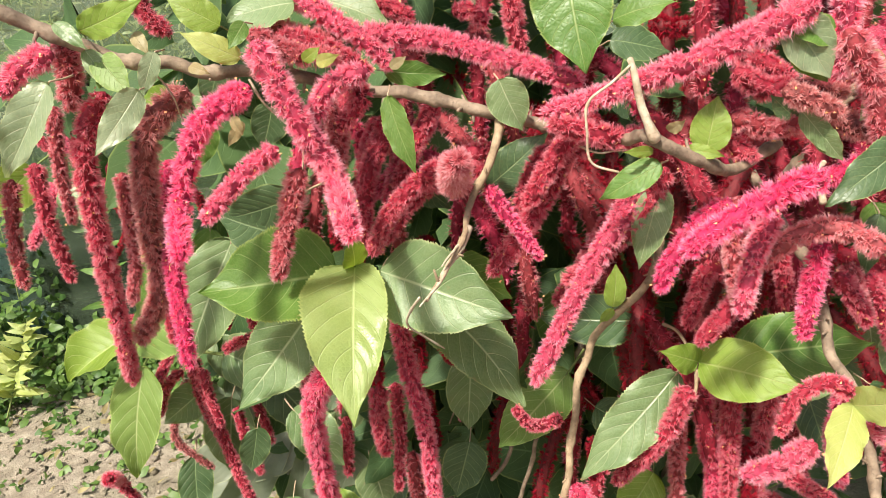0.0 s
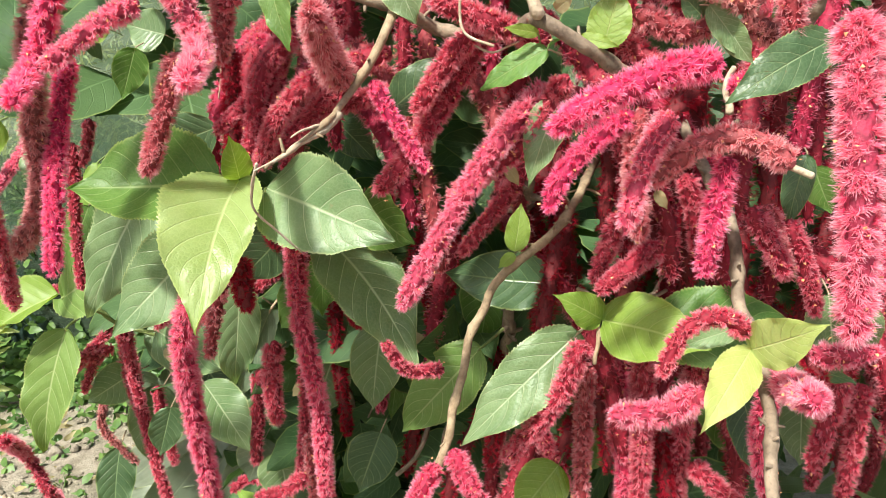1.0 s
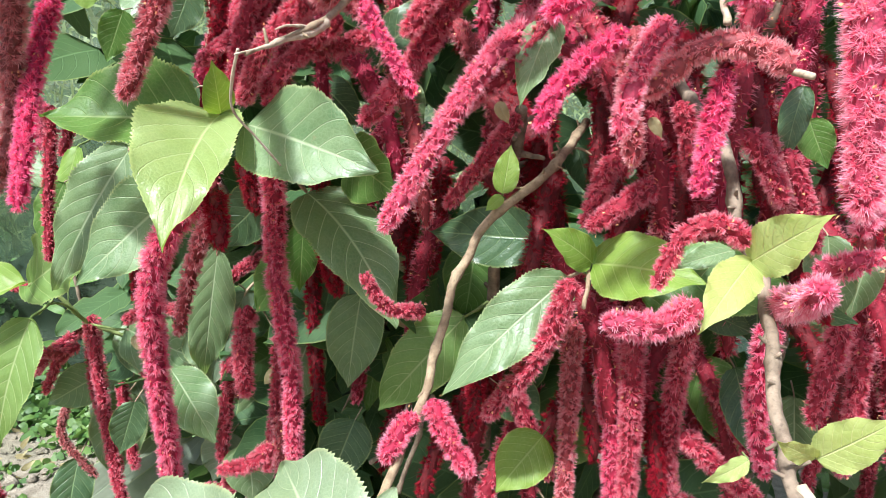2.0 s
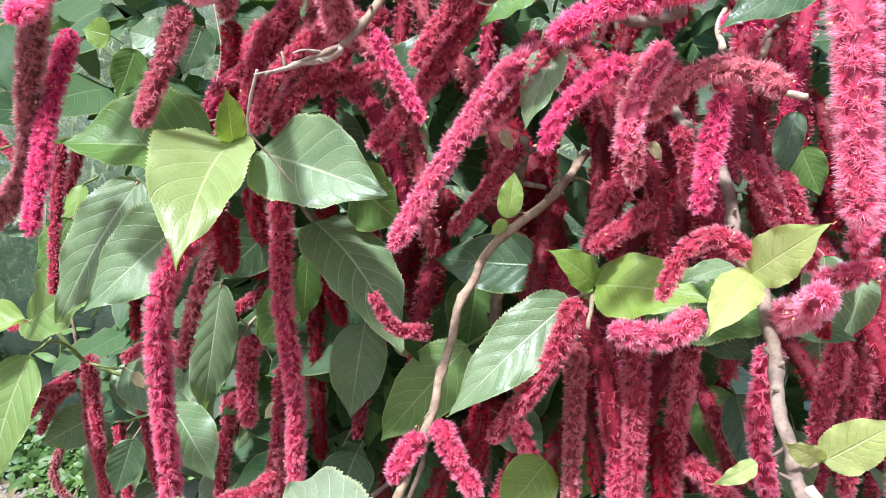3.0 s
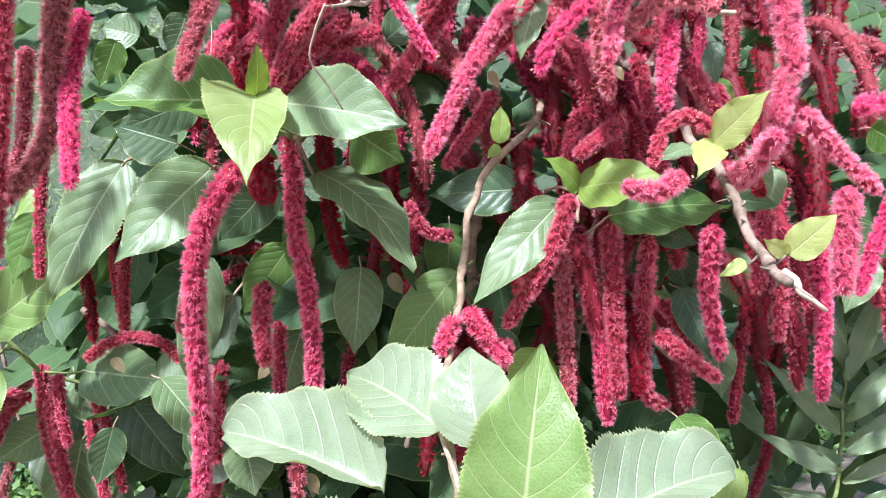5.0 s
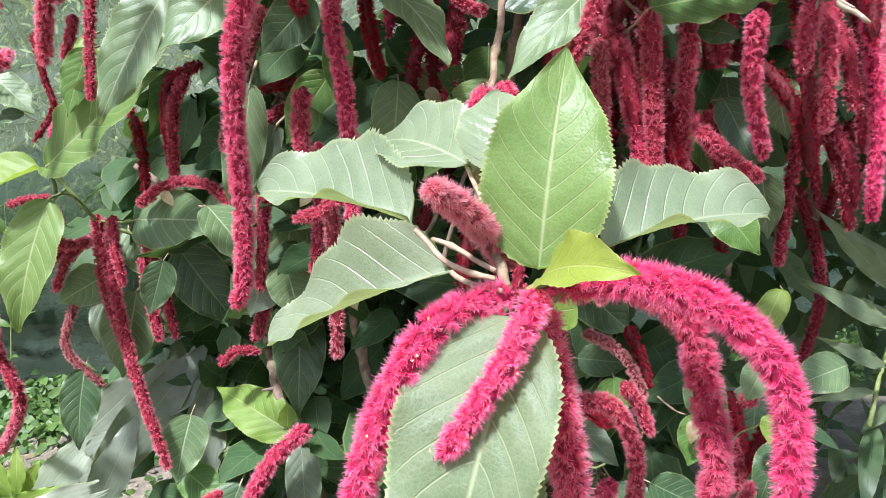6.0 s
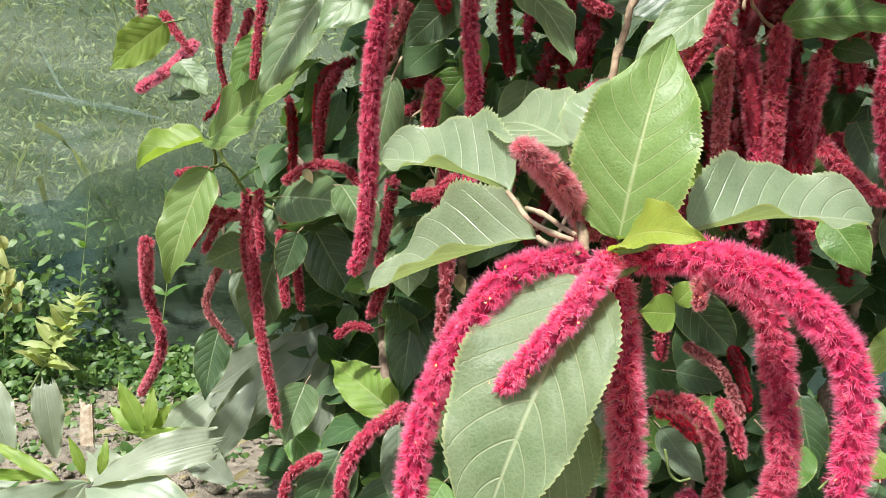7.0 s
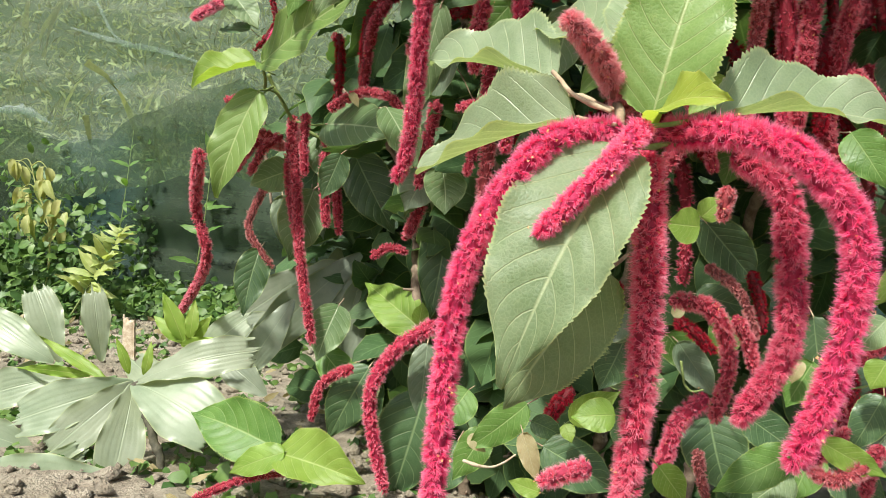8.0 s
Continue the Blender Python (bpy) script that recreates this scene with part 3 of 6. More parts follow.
def sheet_fence():
    fence = thing("sheet_fence", (0, FENCE_Y, 0), "dusty grey-green translucent plastic sheet fence on thin posts", "fence")
    clear = netting_material("plastic_sheet", ((0.28, 0.32, 0.23), (0.44, 0.48, 0.39), (0.46, 0.53, 0.53)), 0.88, 0.62)
    # low strips: a dark hem, plus shade near the ground put into their colour
    dark = netting_material("shaded_hem", ((0.035, 0.055, 0.035), (0.070, 0.095, 0.065), (0.05, 0.10, 0.10)), 0.30, 0.12)
    veil = netting_material("shade_veil", ((0.04, 0.065, 0.035), (0.085, 0.115, 0.07), (0.05, 0.09, 0.08)), 0.55, 0.32)
    put_part("sheet", sheet_mesh("sheet", -6.5, 5.0, 2.9, FENCE_Y), clear, fence)
    put_part("lower_sheet", sheet_mesh("lower_sheet", -6.5, 5.0, 0.52, FENCE_Y - 0.06, 161, 15, 0.16), dark, fence, "dark green plastic hem along the foot, darkened to stand in for shade")
    # unseen extra strip, carries the painted shade further up
    put_part("middle_sheet", sheet_mesh("middle_sheet", -6.5, 5.0, 0.84, FENCE_Y - 0.03, 161, 17, 0.30), veil, fence, "added dark see-through strip that stands in for shade low on the sheet")
    # pale creases across the sheet
    for pts, w in ((((-2.13, 0, 1.30), (-2.06, 0, 1.20), (-2.0, 0, 1.11), (-1.93, 0, 1.07)), 0.012),
                   (((-2.2, 0, 1.12), (-1.93, 0, 1.07), (-1.75, 0, 1.05), (-1.55, 0, 1.01)), 0.02),
                   (((-2.6, 0, 0.72), (-2.4, 0, 0.75), (-2.25, 0, 0.70)), 0.03)):
        v, f = tube([(x, FENCE_Y - 0.075, z) for x, _, z in pts], lambda s: 0.6 * w * math.sin(math.pi * (0.06 + 0.88 * s)), 0.02, 8, 0.25)
        v[:, 1] = FENCE_Y - 0.075 + (v[:, 1] - FENCE_Y + 0.075) * 0.2
        put_part("crease", mesh_from("crease", v, f), netting_material("crease_plastic", ((0.38, 0.44, 0.42), (0.52, 0.58, 0.58), (0.54, 0.62, 0.66)), 0.9, 0.62), fence, "pale bluish crease in the sheet")
    for x in (-5.6, -3.9, -0.6, 1.4, 3.2):
        v, f = tube([(x, FENCE_Y + 0.06, -0.05), (x + 0.02, FENCE_Y + 0.06, 1.2), (x, FENCE_Y + 0.06, 2.95)], lambda s: 0.018, 0.2, 8)
        put_part("post", mesh_from("post", v, f), BARK["bark"], fence)


FENCE_Y = 2.85
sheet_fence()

# ---- the chenille shrub ----
shrub = thing("chenille_shrub", (0.2, 0.95, 0), "large chenille shrub with drooping furry red catkins and serrated green leaves", "shrub")
palm = thing("palm_seedling", (-0.72, 1.05, 0), "low dusty palm seedling with blunt pleated leaflets", "palm", "palm seedlings")
dusty_palm = thing("palm_seedling", (-0.60, 1.45, 0), "low palm seedling with greyish dust-coated leaflets beside the shrub", "palm", "palm seedlings")
bamboo = thing("bamboo_clump", (0.85, 1.15, 0), "dark green clump of narrow bamboo-like leaves", "plant")

# trunks from the ground, mostly hidden
for x0, y0, x1, y1, h in ((0.1, 1.05, 0.15, 0.75, 1.0), (0.25, 1.1, 0.38, 0.68, 1.15), (0.0, 1.1, -0.28, 1.05, 0.95),
                          (-0.1, 1.15, -0.5, 1.3, 0.75), (0.35, 1.1, 0.75, 1.0, 1.1)):
    branch("bark", 0.012, 0.006, (x0, y0, -0.03), ((x0 * 2 + x1) / 3, y0, h * 0.4), ((x0 + x1) / 2, (y0 + y1) / 2, h * 0.75), (x1, y1, h))
branch("stem", 0.0045, 0.0038, (0.215, 0.8, 0.99), (0.176, 0.7, 0.95), (0.131, 0.685, 0.91), (0.105, 0.685, 0.876), (0.088, 0.66, 0.822), (0.063, 0.62, 0.738), (0.041, 0.52, 0.67), (0.042, 0.44, 0.62), (0.045, 0.39, 0.589))
branch("bark", 0.0055, 0.0045, (0.285, 0.74, 1.03), (0.295, 0.67, 0.99), (0.301, 0.62, 0.956), (0.301, 0.58, 0.906), (0.307, 0.555, 0.882), (0.302, 0.51, 0.839), (0.299, 0.47, 0.801), (0.295, 0.428, 0.779))
branch("bark", 0.0066, 0.0058, (-0.371, 0.62, 1.268), (-0.316, 0.64, 1.239), (-0.283, 0.66, 1.215), (-0.226, 0.67, 1.198), (-0.181, 0.68, 1.187), (-0.117, 0.68, 1.175), (-0.047, 0.66, 1.157), (0.04, 0.65, 1.131))
branch("stem", 0.0045, 0.0012, (0.04, 0.65, 1.13), (0.03, 0.63, 1.104), (0.009, 0.62, 1.069), (0, 0.58, 1.048), (-0.02, 0.54, 1.032), (-0.031, 0.52, 1.022))
branch("bark", 0.006, 0.005, (0.04, 0.65, 1.131), (0.075, 0.68, 1.114), (0.118, 0.65, 1.108), (0.152, 0.57, 1.112), (0.177, 0.57, 1.099), (0.221, 0.6, 1.075), (0.264, 0.62, 1.089))
branch("dry", 0.0042, 0.0006, (0.004, 0.592, 1.052), (-0.008, 0.562, 1.040), (-0.022, 0.535, 1.030), (-0.036, 0.513, 1.021))
branch("dry", 0.0018, 0.0005, (-0.002, 0.575, 1.045), (-0.010, 0.556, 1.046), (-0.018, 0.541, 1.040))
branch("dry", 0.004, 0.0025, (0.15, 0.56, 1.115), (0.14, 0.56, 1.141), (0.133, 0.56, 1.177))
branch("dry", 0.0012, 0.001, (0.135, 0.56, 1.174), (0.118, 0.55, 1.163), (0.1, 0.55, 1.15), (0.099, 0.55, 1.11), (0.108, 0.55, 1.104), (0.12, 0.55, 1.097))
branch("dry", 0.0012, 0.0008, (-0.036, 0.52, 1.025), (-0.052, 0.55, 0.992), (-0.042, 0.56, 0.975), (-0.027, 0.58, 0.95))
branch("green", 0.004, 0.003, (-0.11, 0.71, 0.976), (-0.103, 0.715, 0.96), (-0.086, 0.74, 0.957), (-0.077, 0.77, 0.951), (-0.066, 0.82, 0.97))
branch("red", 0.0025, 0.002, (-0.079, 0.73, 0.951), (-0.074, 0.77, 0.94), (-0.065, 0.8, 0.916))
branch("green", 0.004, 0.003, (-0.592, 1.19, 0.734), (-0.56, 1.22, 0.674), (-0.542, 1.25, 0.645), (-0.448, 1.28, 0.615), (-0.335, 1.34, 0.637), (-0.231, 1.38, 0.671))
branch("green", 0.0025, 0.002, (-0.559, 1.24, 0.655), (-0.513, 1.23, 0.65), (-0.477, 1.22, 0.652))
branch("green", 0.0025, 0.002, (-0.56, 1.22, 0.676), (-0.573, 1.18, 0.702), (-0.583, 1.15, 0.69))
branch("red", 0.002, 0.002, (-0.012, 0.41, 0.629), (0.009, 0.38, 0.606), (0.036, 0.375, 0.596))
branch("red", 0.0022, 0.002, (0.012, 0.43, 0.597), (0.022, 0.4, 0.591), (0.041, 0.38, 0.587))
branch("red", 0.0022, 0.002, (0.001, 0.46, 0.62), (0.017, 0.43, 0.615), (0.038, 0.39, 0.6))
branch("green", 0.0025, 0.002, (0.115, 0.41, 0.61), (0.089, 0.39, 0.593), (0.059, 0.38, 0.588))
branch("green", 0.0025, 0.002, (0.051, 0.37, 0.571), (0.064, 0.38, 0.572), (0.09, 0.41, 0.58))
branch("red", 0.002, 0.002, (0.033, 0.5, 0.675), (0.039, 0.47, 0.652), (0.044, 0.44, 0.62))
branch("red", 0.0022, 0.002, (0.29, 0.8, 0.855), (0.236, 0.72, 0.857), (0.205, 0.65, 0.864))
branch("red", 0.0018, 0.0015, (0.194, 0.73, 0.877), (0.205, 0.7, 0.878), (0.205, 0.65, 0.864))
branch("stem", 0.0022, 0.002, (0.205, 0.65, 0.864), (0.203, 0.645, 0.85), (0.201, 0.64, 0.838))
branch("green", 0.003, 0.0025, (-0.221, 1.12, 0.286), (-0.253, 1.15, 0.256), (-0.291, 1.2, 0.199))
branch("dry", 0.003, 0.002, (0.279, 0.57, 1.05), (0.278, 0.58, 1.065), (0.283, 0.58, 1.08))
branch("dry", 0.0025, 0.003, (0.322, 0.53, 1.012), (0.314, 0.54, 1.016), (0.308, 0.55, 1.021))
branch("bark", 0.003, 0.003, (0.026, 0.84, 0.575), (0.051, 0.84, 0.653), (0.065, 0.84, 0.691))
branch("bark", 0.003, 0.003, (-0.009, 0.86, 0.6), (0.022, 0.88, 0.628), (0.03, 0.9, 0.659))
branch("bark", 0.004, 0.004, (-0.687, 1.5, 0.482), (-0.714, 1.5, 0.601), (-0.731, 1.5, 0.693))
branch("palm", 0.0085, 0.008, (-0.745, 1.08, 0.123), (-0.673, 1.04, 0.039), (-0.622, 1.02, -0.071))
broken_board((-0.993, 1.46, 0.070), (-1.004, 1.465, 0.168), 0.034, 0.012)
branch("bamboo", 0.004, 0.003, (0.697, 1.04, 0.258), (0.781, 1.1, 0.42), (0.848, 1.16, 0.634))
branch("dry", 0.0046, 0.0012, (0.297, 0.44, 0.786), (0.303, 0.427, 0.773), (0.312, 0.423, 0.764), (0.318, 0.42, 0.757))
branch("dry", 0.002, 0.0008, (0.297, 0.436, 0.784), (0.302, 0.425, 0.774), (0.308, 0.421, 0.768))
branch("green", 0.0022, 0.0018, (-0.102, 0.706, 0.966), (-0.099, 0.68, 0.972), (-0.114, 0.697, 0.989))
branch("green", 0.0022, 0.0018, (-0.102, 0.706, 0.966), (-0.107, 0.69, 0.974), (-0.132, 0.698, 0.984))
branch("green", 0.0022, 0.0018, (-0.102, 0.706, 0.966), (-0.092, 0.69, 0.97), (-0.091, 0.698, 0.981))
branch("green", 0.002, 0.0015, (0.178, 0.8, 0.349), (0.189, 0.8, 0.313), (0.21, 0.8, 0.316))
branch("dry", 0.002, 0.001, (-0.068, 0.6, 0.239), (-0.036, 0.6, 0.236), (-0.012, 0.6, 0.255))
branch("dry", 0.0012, 0.0007, (-0.171, 0.66, 1.183), (-0.161, 0.66, 1.158), (-0.149, 0.67, 1.142), (-0.133, 0.66, 1.12))
branch("dry", 0.001, 0.0006, (-0.243, 0.62, 1.21), (-0.23, 0.63, 1.185), (-0.235, 0.66, 1.146))
branch("dry", 0.0012, 0.0007, (0.093, 0.64, 1.109), (0.114, 0.63, 1.094), (0.137, 0.6, 1.101))
branch("dry", 0.0012, 0.0008, (-0.184, 0.84, 1.147), (-0.176, 0.84, 1.098), (-0.183, 0.84, 1.056))
branch("stem", 0.0014, 0.001, (-0.223, 1.04, 0.77), (-0.192, 1.04, 0.739), (-0.149, 1.02, 0.673))
branch("stem", 0.0014, 0.001, (-0.066, 0.98, 0.616), (-0.043, 0.98, 0.661), (-0.014, 0.98, 0.684))
branch("stem", 0.0014, 0.001, (0.181, 0.78, 0.959), (0.204, 0.78, 0.964), (0.232, 0.78, 0.953))
branch("stem", 0.0014, 0.001, (0.286, 0.82, 0.39), (0.317, 0.82, 0.365), (0.345, 0.82, 0.362))
branch("green", 0.0016, 0.001, (0.358, 0.8, 0.317), (0.381, 0.8, 0.342), (0.413, 0.8, 0.354))
leaf("cream", (-0.114, 0.697, 0.989), (-0.113, 0.57, 0.886), (0.116, -0.625, 0.772), 0.092, 0.12, 0.5, stalk=False, lop=0.3)
leaf("green", (-0.132, 0.698, 0.984), (-0.267, 0.676, 0.985), (0.129, -0.79, 0.599), 0.094, 0.03, 0.6, stalk=False)
leaf("bright", (-0.114, 0.697, 0.989), (-0.107, 0.66, 1.032), (0.476, -0.629, -0.615), 0.028, 0.05, stalk=False)
leaf("pale", (-0.091, 0.698, 0.981), (0.035, 0.64, 0.944), (-0.247, -0.847, 0.471), 0.085, 0.03, 0.35, stalk=False)
leaf("pale", (-0.059, 0.78, 0.916), (0.04, 0.72, 0.797), (0.293, -0.735, 0.611), 0.082, 0.12, stalk=False)
leaf("pale", (0.19, 0.659, 0.86), (0.088, 0.638, 0.761), (-0.162, -0.918, 0.361), 0.054, 0.08)
leaf("bright", (0.208, 0.652, 0.873), (0.284, 0.595, 0.869), (-0.30, -0.82, 0.48), 0.058, 0.05)
leaf("bright", (0.208, 0.652, 0.873), (0.165, 0.625, 0.903), (0.1, -0.9, 0.35), 0.03, 0.08)
leaf("dark", (0.171, 0.736, 0.881), (0.065, 0.772, 0.882), (-0.25, -0.93, 0.25), 0.058, 0.05, stalk=False)
leaf("bright", (0.134, 0.68, 0.926), (0.14, 0.69, 0.967), (0.007, -0.972, 0.237), 0.022, 0.05)
leaf("bright", (0.134, 0.68, 0.924), (0.12, 0.68, 0.911), (-0.025, -0.999, 0.026), 0.011, 0.05)
leaf("pale", (0.168, 0.62, 1.061), (0.144, 0.606, 0.994), (-0.349, -0.885, 0.309), 0.032, 0.05)
leaf("yellow", (0.29, 0.523, 0.897), (0.316, 0.472, 0.932), (-0.55, -0.80, 0.2), 0.034, 0.05, stalk=False)
leaf("yellow", (0.29, 0.523, 0.897), (0.246, 0.466, 0.865), (0.252, -0.611, 0.75), 0.029, 0.05, stalk=False)
leaf("pale", (0.291, 0.56, 0.899), (0.25, 0.55, 0.888), (0.049, -0.84, 0.54), 0.018, 0.05)
leaf("yellow", (0.309, 0.45, 0.799), (0.342, 0.436, 0.828), (-0.4, -0.916, 0.022), 0.029, 0.05)
leaf("yellow", (0.309, 0.45, 0.8), (0.283, 0.44, 0.813), (0.085, -0.865, -0.495), 0.014, 0.05)
leaf("yellow", (0.273, 0.45, 0.797), (0.245, 0.44, 0.787), (0.241, -0.942, 0.233), 0.011, 0.05)
leaf("green", (0.156, 0.57, 1.095), (0.11, 0.58, 1.068), (-0.396, -0.848, 0.352), 0.024, 0.05)
leaf("dark", (0.339, 0.56, 1.097), (0.268, 0.54, 1.057), (0.107, -0.953, 0.284), 0.033, 0.05)
leaf("pale", (0.276, 0.58, 1.109), (0.292, 0.57, 1.082), (-0.61, -0.789, -0.076), 0.020, 0.05)
leaf("bright", (0.196, 0.59, 1.095), (0.208, 0.6, 1.136), (-0.261, -0.915, 0.307), 0.031, 0.05)
leaf("bright", (0.178, 0.58, 1.102), (0.204, 0.57, 1.095), (-0.288, -0.925, 0.247), 0.011, 0.05)
leaf("bright", (0.15, 0.57, 1.105), (0.126, 0.56, 1.109), (0.411, -0.893, 0.184), 0.009, 0.05)
leaf("green", (0.101, 0.64, 1.248), (0.108, 0.607, 1.163), (-0.163, -0.924, 0.346), 0.064, 0.05)
leaf("green", (0.285, 0.58, 1.179), (0.247, 0.57, 1.18), (0.233, -0.817, 0.528), 0.027, 0.05)
leaf("green", (0.253, 0.58, 1.185), (0.282, 0.58, 1.141), (-0.427, -0.86, -0.278), 0.024, 0.05)
leaf("pale", (0.264, 0.58, 1.121), (0.292, 0.577, 1.083), (-0.199, -0.978, -0.068), 0.018, 0.05)
leaf("dark", (0.271, 0.6, 1.109), (0.248, 0.6, 1.132), (-0.1, -0.99, -0.097), 0.018, 0.05)
leaf("pale", (0.321, 0.57, 1.136), (0.302, 0.57, 1.111), (-0.379, -0.879, 0.291), 0.017, 0.05)
leaf("green", (-0.059, 0.7, 1.173), (-0.003, 0.7, 1.164), (-0.035, -0.975, -0.22), 0.024, 0.05)
leaf("green", (-0.05, 0.62, 1.162), (-0.034, 0.61, 1.098), (-0.235, -0.968, 0.091), 0.023, 0.05)
leaf("pale", (0.041, 0.64, 1.162), (0.058, 0.64, 1.117), (0.013, -1, 0.005), 0.035, 0.05)
leaf("dark", (0.025, 0.72, 1.049), (0.086, 0.72, 1.096), (-0.134, -0.975, 0.176), 0.041, 0.05)
leaf("silver", (-0.312, 0.6, 1.205), (-0.357, 0.58, 1.137), (0.156, -0.9, 0.4), 0.034, 0.05, 0.6)
leaf("silver", (-0.242, 0.6, 1.191), (-0.276, 0.57, 1.148), (0.494, -0.845, 0.205), 0.026, 0.05)
leaf("silver", (-0.231, 0.62, 1.217), (-0.245, 0.61, 1.184), (0.403, -0.908, 0.113), 0.016, 0.05)
leaf("pale", (-0.291, 0.63, 1.224), (-0.263, 0.62, 1.185), (0.223, -0.89, 0.397), 0.018, 0.05)
leaf("pale", (-0.305, 0.62, 1.248), (-0.279, 0.61, 1.225), (0.058, -0.89, 0.453), 0.013, 0.05)
leaf("yellow", (-0.166, 0.63, 1.203), (-0.207, 0.62, 1.229), (0.281, -0.957, 0.071), 0.021, 0.05)
leaf("green", (-0.157, 0.63, 1.231), (-0.171, 0.62, 1.212), (0.389, -0.902, 0.187), 0.015, 0.05)
leaf("bright", (-0.292, 0.63, 1.239), (-0.231, 0.62, 1.257), (-0.113, -0.979, -0.171), 0.025, 0.05)
leaf("bright", (-0.18, 0.64, 1.23), (-0.219, 0.64, 1.255), (0.098, -0.982, 0.158), 0.027, 0.05)
leaf("bright", (-0.118, 0.64, 1.195), (-0.102, 0.64, 1.204), (0.011, -1, -0.021), 0.011, 0.05)
leaf("dark", (-0.209, 0.7, 1.193), (-0.225, 0.7, 1.158), (0.232, -0.967, -0.106), 0.028, 0.05)
leaf("light", (-0.577, 1.12, 0.692), (-0.631, 1.1, 0.486), (0.1, -0.9, 0.35), 0.092, 0.05, 0.5)
leaf("light", (-0.576, 1.12, 0.741), (-0.346, 1, 0.862), (-0.3, -0.9, 0.25), 0.098, 0.05, 0.45)
leaf("pale", (-0.477, 1.22, 0.652), (-0.295, 1.1, 0.639), (-0.494, -0.788, 0.367), 0.102, 0.05)
leaf("bright", (-0.789, 1.336, 1.006), (-0.937, 1.381, 0.914), (-0.108, -0.951, -0.29), 0.085, 0.05)
leaf("bright", (-0.505, 1.15, 0.953), (-0.534, 1.12, 0.815), (0.145, -0.973, 0.181), 0.042, 0.05)
leaf("pale", (-0.311, 0.93, 0.958), (-0.413, 0.92, 0.779), (-0.015, -0.997, 0.071), 0.086, 0.05)
leaf("pale", (-0.174, 0.77, 0.927), (-0.273, 0.726, 0.825), (0.158, -0.953, 0.258), 0.080, 0.05)
leaf("dark", (-0.117, 0.86, 0.915), (-0.188, 0.86, 0.845), (0.118, -0.986, -0.119), 0.060, 0.05)
leaf("pale", (-0.22, 0.96, 0.83), (-0.268, 1.02, 0.639), (0.095, -0.943, -0.319), 0.062, 0.05)
leaf("dusty", (-0.191, 0.98, 0.773), (-0.272, 1.04, 0.611), (-0.233, -0.944, -0.234), 0.049, 0.05)
leaf("pale", (-0.016, 0.84, 0.803), (-0.031, 0.84, 0.696), (0.139, -0.99, -0.019), 0.062, 0.05)
leaf("light", (0.099, 0.8, 0.79), (0.006, 0.82, 0.678), (-0.36, -0.923, 0.135), 0.067, 0.05)
leaf("green", (0.106, 0.9, 0.852), (0.094, 0.9, 0.758), (-0.127, -0.992, 0.017), 0.065, 0.05)
leaf("green", (0.346, 0.84, 0.745), (0.403, 0.83, 0.638), (-0.115, -0.993, -0.014), 0.06, 0.05)
leaf("green", (0.257, 0.705, 0.844), (0.400, 0.705, 0.847), (-0.1, -0.75, 0.6), 0.074, 0.05)
leaf("dark", (0.355, 0.63, 1.014), (0.343, 0.625, 0.958), (-0.47, -0.864, 0.179), 0.022, 0.05)
leaf("green", (0.395, 0.72, 0.993), (0.414, 0.72, 0.951), (-0.33, -0.932, -0.148), 0.031, 0.05)
leaf("pale", (0.428, 0.66, 0.885), (0.416, 0.66, 0.831), (-0.431, -0.898, 0.093), 0.031, 0.05)
leaf("dark", (0.354, 0.62, 0.852), (0.395, 0.6, 0.842), (-0.472, -0.862, -0.186), 0.021, 0.05)
leaf("dark", (0.316, 0.72, 0.823), (0.357, 0.7, 0.807), (-0.364, -0.909, 0.203), 0.028, 0.05)
leaf("pale", (0.381, 0.63, 0.903), (0.391, 0.62, 0.836), (-0.52, -0.853, 0.05), 0.038, 0.05)
leaf("green", (-0.015, 0.76, 0.961), (0.038, 0.74, 0.918), (-0.523, -0.809, -0.268), 0.074, 0.05)
leaf("dark", (-0.233, 0.88, 0.971), (-0.315, 0.9, 1.001), (-0.261, -0.963, -0.069), 0.074, 0.05)
leaf("dark", (-0.197, 0.86, 1.024), (-0.308, 0.9, 0.993), (-0.275, -0.934, -0.228), 0.060, 0.05)
leaf("green", (-0.108, 0.95, 0.837), (-0.18, 0.98, 0.745), (-0.075, -0.964, -0.254), 0.065, 0.05)
leaf("dark", (-0.048, 1, 0.774), (-0.041, 1.02, 0.679), (0.016, -0.979, -0.205), 0.060, 0.05)
leaf("green", (0.543, 0.66, 0.922), (0.567, 0.64, 0.897), (-0.781, -0.523, -0.342), 0.041, 0.05)
leaf("green", (-0.365, 1, 0.953), (-0.399, 0.98, 0.815), (0.167, -0.981, 0.101), 0.057, 0.05)
leaf("green", (-0.464, 1.04, 0.905), (-0.503, 1.04, 0.807), (0.012, -1, -0.005), 0.053, 0.05)
leaf("light", (0.069, 0.397, 0.598), (0.101, 0.42, 0.75), (-0.32, -0.93, 0.166), 0.088, 0.06, 0.3, stalk=False)
leaf("yellow2", (0.068, 0.392, 0.592), (0.111, 0.308, 0.6), (-0.708, -0.299, 0.64), 0.042, 0.12, 0.5, stalk=False)
leaf("silver", (0.123, 0.433, 0.606), (0.274, 0.489, 0.623), (0.06, -0.58, 0.81), 0.09, 0.05, 1.1, stalk=False, lop=-0.52, blunt=True)
